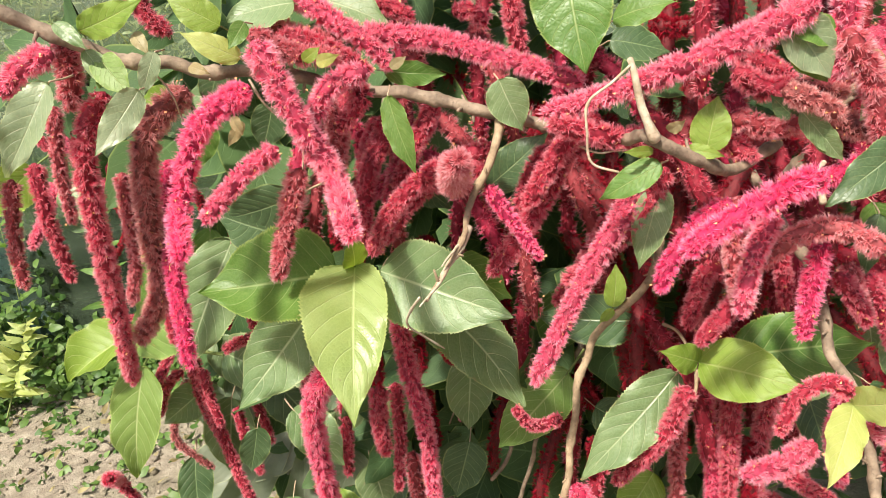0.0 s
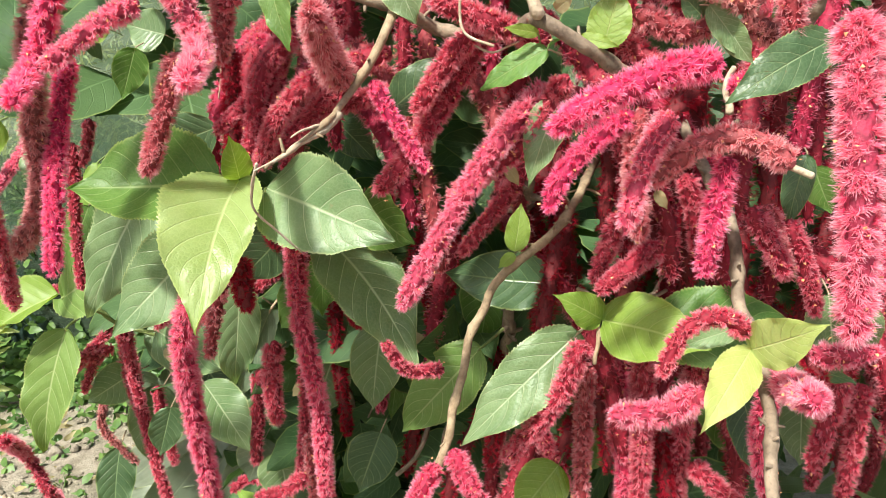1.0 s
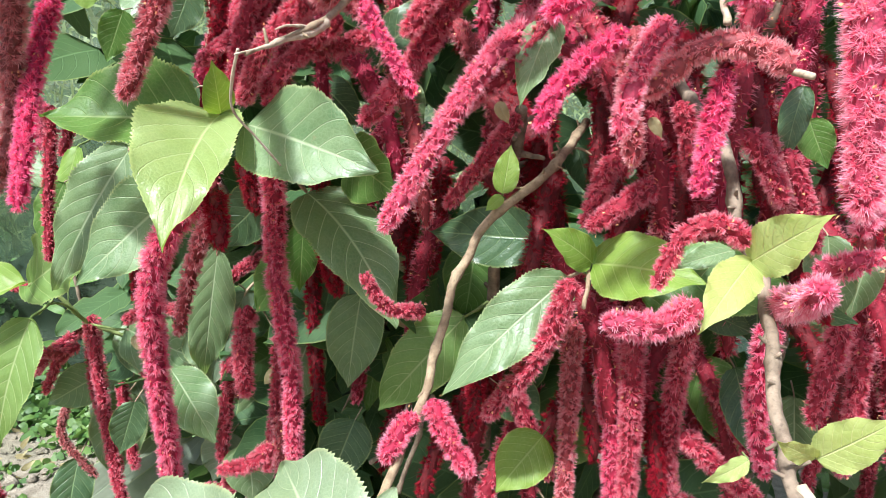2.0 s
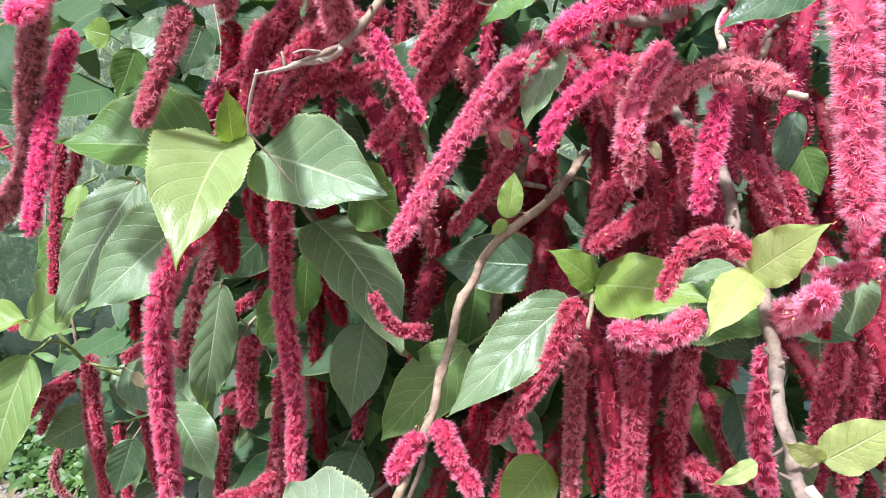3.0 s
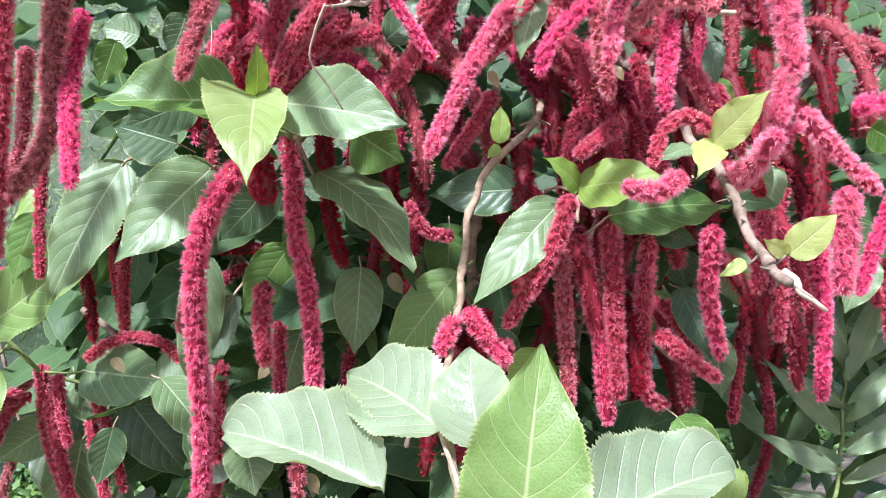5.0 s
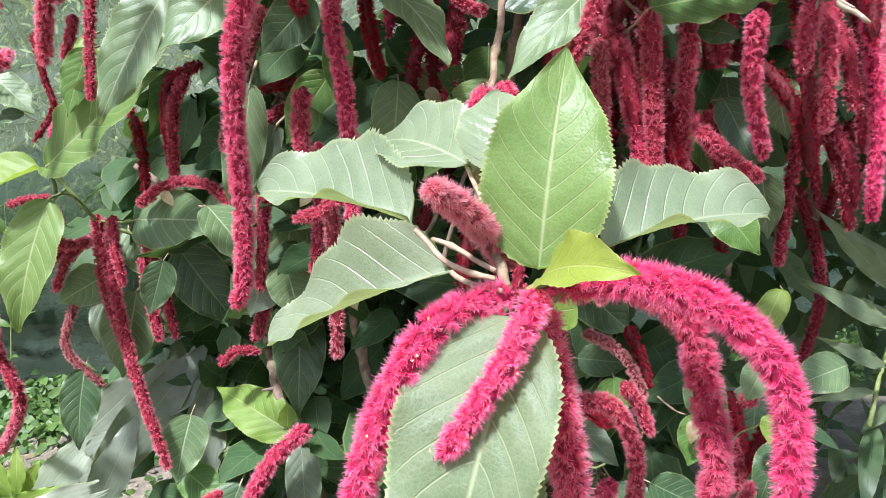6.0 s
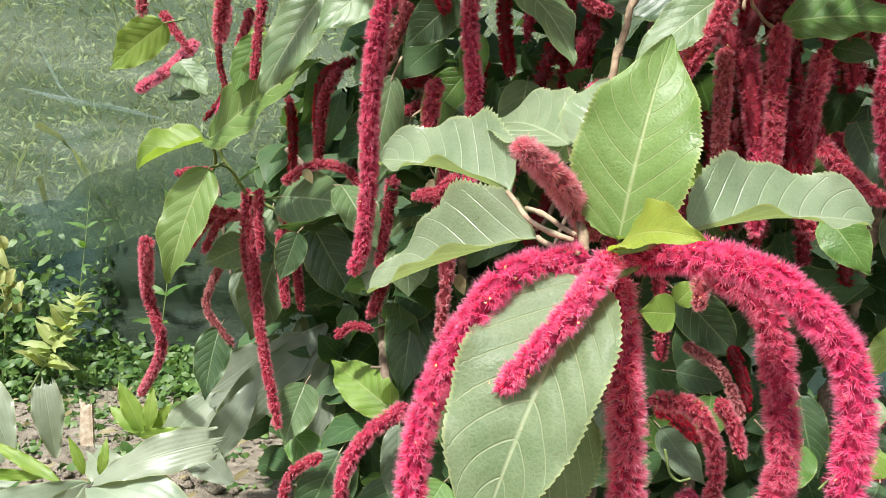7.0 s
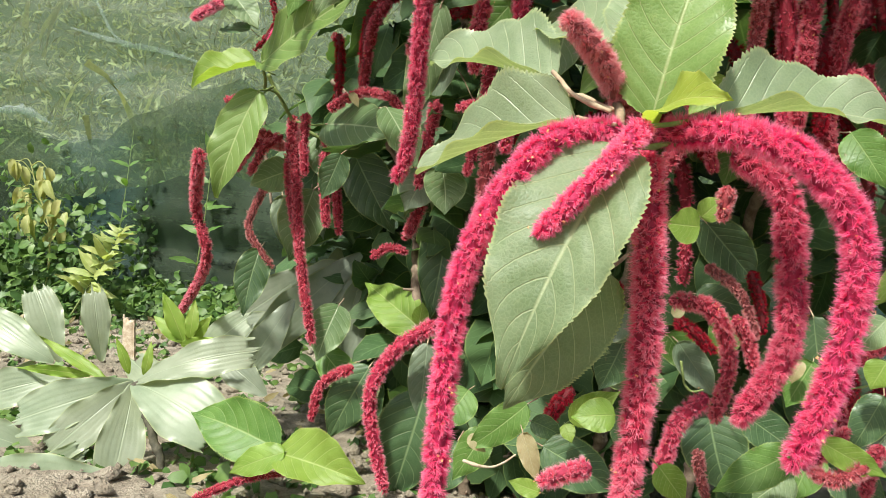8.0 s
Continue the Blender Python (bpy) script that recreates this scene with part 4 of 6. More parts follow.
leaf("silver", (-0.015, 0.497, 0.633), (-0.152, 0.603, 0.668), (-0.22, -0.54, 0.81), 0.096, 0.05, 1.1, stalk=False, lop=0.5, blunt=True)
leaf("silver", (0.011, 0.442, 0.598), (-0.135, 0.51, 0.54), (-0.38, -0.56, 0.73), 0.084, 0.03, 1.1, stalk=False, lop=0.48, blunt=True)
leaf("sage", (0.05, 0.37, 0.571), (-0.018, 0.315, 0.387), (-0.152, -0.93, 0.334), 0.116, 0.08, stalk=False, lop=0.30)
leaf("sage", (0.05, 0.41, 0.474), (-0.02, 0.42, 0.347), (-0.247, -0.967, 0.06), 0.080, 0.08)
leaf("silver", (0.036, 0.497, 0.675), (-0.037, 0.61, 0.708), (-0.2, -0.55, 0.82), 0.089, 0.08, 0.5, stalk=False)
leaf("silver", (0.062, 0.47, 0.666), (0.066, 0.52, 0.737), (-0.332, -0.763, 0.554), 0.066, 0.14, 0.5)
leaf("bright", (-0.221, 1.12, 0.291), (-0.362, 1.219, 0.353), (-0.369, -0.81, 0.456), 0.080, 0.05)
leaf("bright", (-0.229, 1.12, 0.3), (-0.227, 1.12, 0.342), (0.175, -0.985, -0.007), 0.031, 0.05)
leaf("dusty", (-0.208, 1.11, 0.271), (-0.207, 1.1, 0.131), (0.166, -0.984, 0.072), 0.058, 0.05)
leaf("dark", (-0.311, 1.12, 0.213), (-0.37, 1.1, 0.072), (0.175, -0.982, 0.066), 0.084, 0.05)
leaf("dark", (-0.201, 1.1, 0.185), (-0.242, 1.1, -0.023), (0.112, -0.993, -0.022), 0.131, 0.05)
leaf("green", (-0.406, 0.95, 0.092), (-0.579, 0.98, 0.12), (0.05, -0.86, 0.5), 0.1, 0.05, 0.3)
leaf("bright", (-0.405, 0.93, 0.094), (-0.239, 0.88, 0.088), (-0.1, -0.8, 0.58), 0.098, 0.05, 0.5, lop=-0.3)
leaf("bright", (-0.384, 0.92, 0.101), (-0.475, 0.92, 0.051), (-0.228, -0.882, 0.412), 0.048, 0.05)
leaf("pale", (0.042, 0.6, 0.386), (0.074, 0.6, 0.378), (0.032, -0.991, 0.131), 0.022, 0.05)
leaf("bright", (0.041, 0.62, 0.295), (0.091, 0.62, 0.335), (-0.132, -0.977, 0.166), 0.032, 0.05)
leaf("bright", (0.037, 0.62, 0.291), (0.046, 0.61, 0.274), (-0.122, -0.89, 0.439), 0.017, 0.05)
leaf("dusty", (0.097, 0.7, 0.417), (0.053, 0.7, 0.372), (-0.093, -0.991, 0.092), 0.044, 0.05)
leaf("dark", (0.097, 0.72, 0.379), (0.074, 0.72, 0.312), (-0.118, -0.992, 0.039), 0.051, 0.05)
leaf("bright", (0.167, 0.72, 0.523), (0.126, 0.71, 0.523), (0.241, -0.97, -0.02), 0.044, 0.05)
leaf("bright", (0.167, 0.72, 0.534), (0.19, 0.72, 0.56), (-0.073, -0.995, 0.066), 0.030, 0.05)
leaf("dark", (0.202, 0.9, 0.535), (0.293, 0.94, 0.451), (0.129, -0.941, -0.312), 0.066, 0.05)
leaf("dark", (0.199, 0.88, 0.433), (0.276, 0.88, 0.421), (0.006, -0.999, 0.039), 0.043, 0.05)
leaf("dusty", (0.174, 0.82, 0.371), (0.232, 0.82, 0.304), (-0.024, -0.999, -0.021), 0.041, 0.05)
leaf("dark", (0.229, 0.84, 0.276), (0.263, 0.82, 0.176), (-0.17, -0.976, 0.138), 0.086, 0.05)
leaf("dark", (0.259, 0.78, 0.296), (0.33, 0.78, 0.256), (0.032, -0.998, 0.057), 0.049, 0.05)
leaf("green", (0.31, 0.74, 0.269), (0.224, 0.74, 0.205), (-0.211, -0.934, 0.289), 0.048, 0.05)
leaf("green", (0.289, 0.63, 0.635), (0.324, 0.61, 0.579), (-0.436, -0.898, 0.049), 0.043, 0.05)
leaf("dark", (0.392, 0.72, 0.354), (0.365, 0.72, 0.284), (-0.372, -0.917, 0.144), 0.042, 0.05)
leaf("bright", (0.31, 0.66, 0.305), (0.383, 0.66, 0.277), (0.033, -0.996, 0.087), 0.031, 0.05)
leaf("bright", (0.374, 0.68, 0.398), (0.361, 0.68, 0.365), (-0.359, -0.923, 0.14), 0.034, 0.05)
leaf("green", (-0.006, 0.62, 0.307), (-0.068, 0.62, 0.246), (-0.106, -0.989, 0.108), 0.039, 0.05)
leaf("dark", (0.015, 0.64, 0.257), (0.104, 0.64, 0.22), (0.1, -0.965, 0.241), 0.057, 0.05)
leaf("tan", (-0.007, 0.59, 0.283), (0.015, 0.58, 0.235), (0.048, -0.973, 0.224), 0.022, 0.05)
leaf("bright", (0.018, 0.57, 0.229), (-0.016, 0.57, 0.236), (0.068, -0.945, 0.32), 0.019, 0.05)
leaf("bright", (0.134, 0.58, 0.273), (0.164, 0.58, 0.24), (0.066, -0.996, 0.06), 0.032, 0.05)
leaf("dark", (-0.001, 0.66, 0.278), (0.038, 0.66, 0.265), (0.08, -0.97, 0.231), 0.027, 0.05)
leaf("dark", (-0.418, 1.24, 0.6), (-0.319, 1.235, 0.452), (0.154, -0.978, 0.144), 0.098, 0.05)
leaf("dusty", (-0.614, 1.38, 0.505), (-0.558, 1.38, 0.357), (0.325, -0.938, 0.122), 0.075, 0.05)
leaf("dusty", (-0.541, 1.36, 0.525), (-0.503, 1.36, 0.418), (0.296, -0.95, 0.103), 0.044, 0.05)
leaf("dustpalm", (-0.426, 1.4, 0.395), (-0.62, 1.36, 0.172), (0.204, -0.979, -0.003), 0.100, 0.05)
leaf("dustpalm", (-0.358, 1.4, 0.366), (-0.564, 1.38, 0.291), (-0.037, -0.935, 0.353), 0.106, 0.05)
leaf("dustpalm", (-0.415, 1.38, 0.347), (-0.445, 1.34, 0.151), (0.269, -0.951, 0.152), 0.092, 0.05)
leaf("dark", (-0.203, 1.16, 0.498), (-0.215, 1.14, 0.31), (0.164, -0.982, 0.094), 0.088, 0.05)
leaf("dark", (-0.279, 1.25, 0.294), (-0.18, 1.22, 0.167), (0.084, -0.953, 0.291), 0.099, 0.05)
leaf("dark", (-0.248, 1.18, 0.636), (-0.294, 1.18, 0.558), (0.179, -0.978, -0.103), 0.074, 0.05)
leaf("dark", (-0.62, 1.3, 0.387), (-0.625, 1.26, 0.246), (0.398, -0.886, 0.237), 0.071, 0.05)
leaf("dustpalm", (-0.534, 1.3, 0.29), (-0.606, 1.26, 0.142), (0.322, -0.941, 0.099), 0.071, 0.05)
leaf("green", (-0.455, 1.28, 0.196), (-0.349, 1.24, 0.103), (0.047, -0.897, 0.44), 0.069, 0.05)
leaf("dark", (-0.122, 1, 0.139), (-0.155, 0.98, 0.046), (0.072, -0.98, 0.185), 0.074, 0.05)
leaf("dark", (0.33, 0.8, 0.428), (0.356, 0.8, 0.331), (-0.261, -0.963, -0.069), 0.050, 0.05)
leaf("green", (0.235, 0.9, 0.651), (0.22, 0.9, 0.586), (-0.157, -0.987, 0.036), 0.055, 0.05)
leaf("palm", (-0.748, 1.08, 0.125), (-0.925, 1, 0.046), (0.262, -0.906, 0.332), 0.094, 0.08)
leaf("palm", (-0.748, 1.08, 0.125), (-0.847, 0.99, -0.001), (0.325, -0.872, 0.367), 0.083, 0.08)
leaf("palm", (-0.748, 1.08, 0.125), (-0.721, 0.99, -0.048), (0.474, -0.748, 0.464), 0.086, 0.1)
leaf("palm", (-0.748, 1.08, 0.125), (-0.552, 1.04, 0.073), (0.027, -0.738, 0.674), 0.127, 0.1)
leaf("palm", (-0.748, 1.08, 0.125), (-0.537, 1.13, 0.207), (0.007, -0.861, 0.509), 0.077, 0.1)
leaf("palm", (-1.03, 1.26, 0.093), (-1.123, 1.28, 0.241), (0.467, -0.788, 0.401), 0.078, 0.08)
leaf("palm", (-0.908, 1.22, 0.118), (-0.942, 1.22, 0.265), (0.553, -0.823, 0.128), 0.059, 0.08)
leaf("palm", (-0.608, 0.97, -0.035), (-0.921, 0.94, -0.035), (0.087, -0.913, 0.4), 0.088, 0.1)
leaf("palm", (-1.018, 1.22, 0.102), (-1.188, 1.22, 0.176), (0.193, -0.877, 0.44), 0.082, 0.08)
leaf("palm", (-0.941, 1.16, 0.091), (-1.084, 1.1, 0.04), (0.191, -0.86, 0.473), 0.082, 0.1)
leaf("palm", (-0.928, 1.06, -0.03), (-1.023, 1.02, 0.004), (0.466, -0.809, 0.359), 0.072, 0.1)
leaf("palm", (-0.92, 1, -0.095), (-0.783, 1, 0.012), (0.155, -0.967, -0.2), 0.070, 0.1)
leaf("dustpalm", (-0.593, 1.4, 0.234), (-0.662, 1.4, 0.121), (-0.247, -0.957, 0.151), 0.066, 0.1)
leaf("dustpalm", (-0.637, 1.36, 0.182), (-0.63, 1.34, 0.074), (-0.136, -0.976, 0.171), 0.065, 0.1)
leaf("lance", (-0.816, 1.1, 0.117), (-0.982, 1.12, 0.175), (0.056, -0.882, 0.469), 0.024, 0.05)
leaf("lance", (-0.865, 1.12, 0.114), (-1.025, 1.12, 0.107), (-0.01, -0.966, 0.258), 0.022, 0.05)
leaf("lance", (-0.772, 1.1, 0.135), (-0.806, 1.1, 0.2), (0.491, -0.833, 0.254), 0.019, 0.05)
leaf("lance", (-0.741, 1.1, 0.136), (-0.744, 1.12, 0.198), (0.483, -0.826, 0.291), 0.019, 0.05)
leaf("lance", (-0.73, 1.22, 0.184), (-0.786, 1.22, 0.279), (0.421, -0.872, 0.25), 0.037, 0.08)
leaf("lance", (-0.724, 1.22, 0.185), (-0.674, 1.22, 0.245), (0.187, -0.97, -0.157), 0.032, 0.08)
leaf("lance", (-0.73, 1.22, 0.184), (-0.801, 1.22, 0.228), (0.218, -0.908, 0.359), 0.032, 0.08)
leaf("lance", (-0.708, 1.2, 0.196), (-0.714, 1.22, 0.274), (0.443, -0.859, 0.257), 0.027, 0.08)
leaf("lance", (-0.725, 1.2, 0.182), (-0.627, 1.18, 0.211), (-0.208, -0.978, 0.031), 0.025, 0.08)
leaf("blade", (0.837, 1.15, 0.552), (0.938, 1.187, 0.711), (-0.398, -0.805, 0.44), 0.029, 0.08)
leaf("blade", (0.806, 1.12, 0.496), (0.643, 1.096, 0.594), (0.1, -0.992, -0.08), 0.026, 0.08)
leaf("blade", (0.786, 1.1, 0.415), (0.599, 1.051, 0.492), (0.213, -0.972, -0.1), 0.027, 0.08)
leaf("blade", (0.77, 1.08, 0.38), (0.888, 1.056, 0.441), (-0.357, -0.867, 0.347), 0.026, 0.08)
leaf("blade", (0.789, 1.1, 0.434), (0.931, 1.100, 0.504), (-0.2, -0.888, 0.414), 0.025, 0.08)
leaf("blade", (0.815, 1.12, 0.503), (0.936, 1.120, 0.585), (-0.267, -0.88, 0.394), 0.026, 0.08)
leaf("blade", (0.833, 1.14, 0.561), (0.968, 1.140, 0.646), (-0.144, -0.962, 0.231), 0.025, 0.08)
leaf("blade", (0.734, 1.06, 0.356), (0.616, 1.036, 0.407), (0.192, -0.981, -0.022), 0.018, 0.08)
leaf("blade", (0.76, 1.06, 0.342), (0.872, 1.036, 0.385), (-0.327, -0.873, 0.362), 0.022, 0.08)
leaf("blade", (0.752, 1.05, 0.336), (0.829, 1.013, 0.246), (-0.37, -0.927, 0.064), 0.022, 0.08)
leaf("blade", (0.851, 1.16, 0.634), (0.997, 1.184, 0.728), (-0.13, -0.892, 0.433), 0.024, 0.08)
leaf("blade", (0.708, 1.04, 0.314), (0.582, 1.016, 0.312), (0.165, -0.899, 0.406), 0.018, 0.08)
leaf("blade", (0.845, 1.16, 0.613), (0.744, 1.160, 0.659), (-0.003, -1, -0.007), 0.021, 0.08)
leaf("blade", (0.844, 1.12, 0.225), (0.828, 1.169, 0.313), (-0.546, -0.77, 0.33), 0.023, 0.08)
leaf("blade", (0.758, 1.16, 0.21), (0.840, 1.111, 0.306), (-0.648, -0.741, 0.174), 0.023, 0.08)
leaf("pale", (0.396, 0.75, 0.44), (0.367, 0.75, 0.395), (-0.292, -0.938, 0.187), 0.040, 0.05)
leaf("green", (0.161, 0.84, 0.378), (0.207, 0.84, 0.334), (-0.005, -1, -0.005), 0.046, 0.05)
leaf("green", (0.331, 0.78, 0.374), (0.306, 0.78, 0.313), (-0.3, -0.946, 0.126), 0.049, 0.05)
leaf("dark", (0.125, 0.74, 0.295), (0.105, 0.74, 0.235), (-0.167, -0.984, 0.056), 0.049, 0.05)
leaf("green", (-0.063, 0.8, 0.221), (-0.098, 0.78, 0.151), (0.062, -0.967, 0.246), 0.046, 0.05)
leaf("pale", (-0.188, 1.04, 0.644), (-0.217, 1.06, 0.499), (0.191, -0.966, -0.172), 0.060, 0.05)
leaf("pale", (-0.253, 1.06, 0.605), (-0.264, 1.06, 0.49), (0.288, -0.957, -0.027), 0.056, 0.05)
leaf("green", (-0.089, 0.88, 0.874), (-0.099, 0.9, 0.792), (0.179, -0.95, -0.254), 0.040, 0.05)
leaf("dark", (0.367, 0.78, 0.753), (0.384, 0.74, 0.669), (-0.356, -0.87, 0.341), 0.042, 0.05)
leaf("tan", (0.008, 0.96, 0.84), (0.04, 0.96, 0.804), (0.097, -0.992, 0.086), 0.039, 0.05)
leaf("green", (-0.013, 0.98, 0.721), (-0.033, 0.98, 0.616), (0.07, -0.997, -0.013), 0.044, 0.05)
leaf("pale", (-0.297, 0.98, 0.665), (-0.231, 0.96, 0.572), (0.461, -0.743, 0.486), 0.070, 0.05)
leaf("pale", (-0.508, 1.28, 0.524), (-0.538, 1.26, 0.372), (0.126, -0.988, 0.086), 0.1, 0.05, 0.4)
leaf("dark", (-0.388, 1.06, 0.587), (-0.415, 1.06, 0.505), (0.326, -0.94, -0.104), 0.051, 0.05)
leaf("bright", (0.178, 0.72, 0.698), (0.135, 0.7, 0.649), (-0.056, -0.907, 0.417), 0.051, 0.05)
leaf("dark", (-0.034, 0.9, 0.636), (-0.061, 0.88, 0.563), (0.119, -0.968, 0.222), 0.063, 0.05)
leaf("dusty", (-0.223, 1, 0.57), (-0.252, 1, 0.501), (0.155, -0.986, -0.064), 0.064, 0.05)
leaf("pale", (-0.19, 0.96, 0.573), (-0.175, 0.94, 0.503), (0.329, -0.889, 0.319), 0.068, 0.05)
leaf("dark", (0.136, 0.86, 0.7), (0.185, 0.86, 0.66), (0.186, -0.956, 0.227), 0.052, 0.05)
leaf("pale", (-0.098, 0.94, 0.724), (-0.131, 0.94, 0.631), (0.127, -0.991, -0.046), 0.065, 0.05)
leaf("pale", (0.593, 0.92, 0.388), (0.495, 0.9, 0.365), (0.065, -0.869, 0.491), 0.059, 0.05)
leaf("bright", (0.442, 0.8, 0.519), (0.389, 0.78, 0.45), (-0.28, -0.841, 0.464), 0.035, 0.05)
leaf("pale", (0.696, 0.88, 0.768), (0.652, 0.88, 0.692), (-0.451, -0.853, 0.264), 0.051, 0.05)
leaf("pale", (0.498, 0.96, 0.666), (0.504, 0.96, 0.57), (-0.437, -0.899, -0.024), 0.052, 0.05)
leaf("dark", (0.425, 0.9, 0.796), (0.43, 0.9, 0.739), (-0.409, -0.912, -0.036), 0.049, 0.05)
leaf("pale", (0.504, 0.92, 0.794), (0.517, 0.92, 0.709), (-0.453, -0.889, -0.068), 0.059, 0.05)
leaf("blade", (0.789, 1.08, 0.553), (0.898, 1.104, 0.720), (-0.418, -0.82, 0.39), 0.037, 0.08)
leaf("blade", (0.757, 1.06, 0.469), (0.615, 1.036, 0.611), (-0.018, -0.982, -0.188), 0.031, 0.08)
leaf("blade", (0.737, 1.04, 0.415), (0.582, 1.016, 0.503), (0.073, -0.986, -0.147), 0.030, 0.08)
leaf("blade", (0.751, 1.04, 0.443), (0.862, 1.016, 0.481), (-0.302, -0.902, 0.307), 0.029, 0.08)
leaf("blade", (0.771, 1.06, 0.488), (0.903, 1.060, 0.597), (-0.328, -0.858, 0.395), 0.030, 0.08)
leaf("blade", (0.805, 1.1, 0.559), (0.761, 1.100, 0.709), (-0.501, -0.853, -0.147), 0.026, 0.08)
leaf("blade", (0.713, 1.02, 0.358), (0.597, 0.996, 0.414), (0.173, -0.982, -0.072), 0.024, 0.08)
leaf("blade", (0.717, 1.02, 0.348), (0.843, 0.996, 0.354), (-0.196, -0.93, 0.312), 0.027, 0.08)
leaf("pale", (-0.548, 1.26, 0.559), (-0.623, 1.22, 0.515), (0.285, -0.902, 0.325), 0.073, 0.05)
leaf("pale", (-0.326, 1.12, 0.683), (-0.244, 1.1, 0.638), (-0.09, -0.961, 0.26), 0.082, 0.05)
leaf("pale", (-0.529, 1.32, 0.637), (-0.474, 1.3, 0.534), (0.168, -0.947, 0.274), 0.071, 0.05)
leaf("dustpalm", (-0.56, 1.5, 0.348), (-0.712, 1.46, 0.211), (0.125, -0.981, 0.147), 0.102, 0.08)
leaf("dustpalm", (-0.509, 1.5, 0.395), (-0.528, 1.46, 0.183), (0.302, -0.941, 0.151), 0.092, 0.08)
leaf("dustpalm", (-0.574, 1.42, 0.234), (-0.699, 1.38, 0.171), (0.082, -0.908, 0.41), 0.082, 0.08)
leaf("pale", (-0.423, 1.26, 0.297), (-0.445, 1.22, 0.184), (0.311, -0.913, 0.264), 0.079, 0.05)
leaf("green", (-0.105, 0.92, 0.243), (-0.138, 0.9, 0.182), (-0.037, -0.944, 0.329), 0.061, 0.05)
leaf("green", (0.242, 0.86, 0.409), (0.239, 0.86, 0.347), (-0.21, -0.978, 0.011), 0.046, 0.05)
leaf("pale", (0.103, 0.72, 0.407), (0.06, 0.72, 0.374), (0.021, -0.999, -0.027), 0.043, 0.05)
leaf("pale", (0.134, 0.76, 0.35), (0.076, 0.76, 0.312), (-0.06, -0.994, 0.093), 0.050, 0.05)
leaf("bright", (0.087, 0.6, 0.314), (0.041, 0.6, 0.304), (-0.088, -0.913, 0.398), 0.037, 0.05)
leaf("palm", (-0.899, 1.16, 0.055), (-1.031, 1.12, -0.1), (0.253, -0.967, 0.035), 0.085, 0.08)
leaf("palm", (-1.08, 1.24, 0.09), (-1.158, 1.2, -0.024), (0.451, -0.892, 0.001), 0.072, 0.08)
leaf("palm", (-0.723, 1.22, 0.05), (-0.862, 1.26, 0.117), (0.02, -0.839, 0.543), 0.071, 0.08)
leaf("palm", (-0.748, 1.28, 0.106), (-0.63, 1.3, 0.241), (0.089, -0.994, 0.069), 0.073, 0.08)
leaf("dustpalm", (-0.551, 1.24, 0.095), (-0.653, 1.26, 0.147), (0.049, -0.897, 0.439), 0.070, 0.08)
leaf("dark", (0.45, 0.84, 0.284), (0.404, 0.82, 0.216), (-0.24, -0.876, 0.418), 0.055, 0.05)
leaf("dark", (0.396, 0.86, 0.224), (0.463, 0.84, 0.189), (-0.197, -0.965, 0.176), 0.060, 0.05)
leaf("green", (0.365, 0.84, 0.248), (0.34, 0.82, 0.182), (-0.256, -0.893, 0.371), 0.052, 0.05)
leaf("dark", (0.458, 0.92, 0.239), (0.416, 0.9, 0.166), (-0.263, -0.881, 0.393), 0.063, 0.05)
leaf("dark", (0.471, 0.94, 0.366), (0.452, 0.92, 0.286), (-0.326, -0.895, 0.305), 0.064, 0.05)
leaf("pale", (0.329, 0.8, 0.225), (0.286, 0.8, 0.18), (-0.276, -0.924, 0.266), 0.051, 0.05)
leaf("dark", (-0.213, 0.88, 1.132), (-0.236, 0.88, 1.078), (0.368, -0.916, -0.159), 0.044, 0.05)
leaf("green", (-0.31, 0.92, 1.114), (-0.333, 0.92, 1.055), (0.426, -0.89, -0.166), 0.040, 0.05)
leaf("pale", (-0.29, 0.96, 1.13), (-0.339, 0.96, 1.144), (0.053, -0.982, 0.183), 0.053, 0.05)
leaf("bright", (-0.361, 0.96, 1.138), (-0.397, 0.96, 1.146), (-0.003, -1, -0.013), 0.038, 0.05)
leaf("pale", (0.016, 0.9, 1.032), (0.044, 0.9, 0.988), (-0.049, -0.998, -0.031), 0.039, 0.05)
leaf("dark", (-0.07, 0.88, 1.033), (-0.021, 0.88, 0.982), (0.119, -0.986, 0.118), 0.044, 0.05)
leaf("tan", (-0.213, 0.64, 1.201), (-0.193, 0.63, 1.194), (-0.302, -0.871, 0.387), 0.010, 0.1, stalk=False)
leaf("tan", (-0.192, 0.66, 1.154), (-0.186, 0.66, 1.136), (-0.013, -1, -0.004), 0.011, 0.1, stalk=False)
leaf("tan", (-0.248, 0.63, 1.233), (-0.236, 0.62, 1.215), (0.133, -0.829, 0.544), 0.012, 0.1, stalk=False)
leaf("tan", (-0.148, 0.63, 1.19), (-0.13, 0.62, 1.184), (-0.197, -0.74, 0.643), 0.009, 0.1, stalk=False)
leaf("tan", (-0.19, 0.68, 1.145), (-0.208, 0.68, 1.124), (0.107, -0.99, -0.088), 0.011, 0.12, stalk=False)
leaf("yellow", (-0.103, 0.62, 1.194), (-0.082, 0.61, 1.199), (-0.426, -0.904, -0.048), 0.011, 0.1, stalk=False)
leaf("tan", (0.161, 0.57, 1.12), (0.172, 0.56, 1.129), (-0.342, -0.821, -0.457), 0.010, 0.1, stalk=False)
leaf("tan", (0.271, 0.59, 1.128), (0.277, 0.58, 1.112), (-0.452, -0.822, 0.347), 0.009, 0.1, stalk=False)
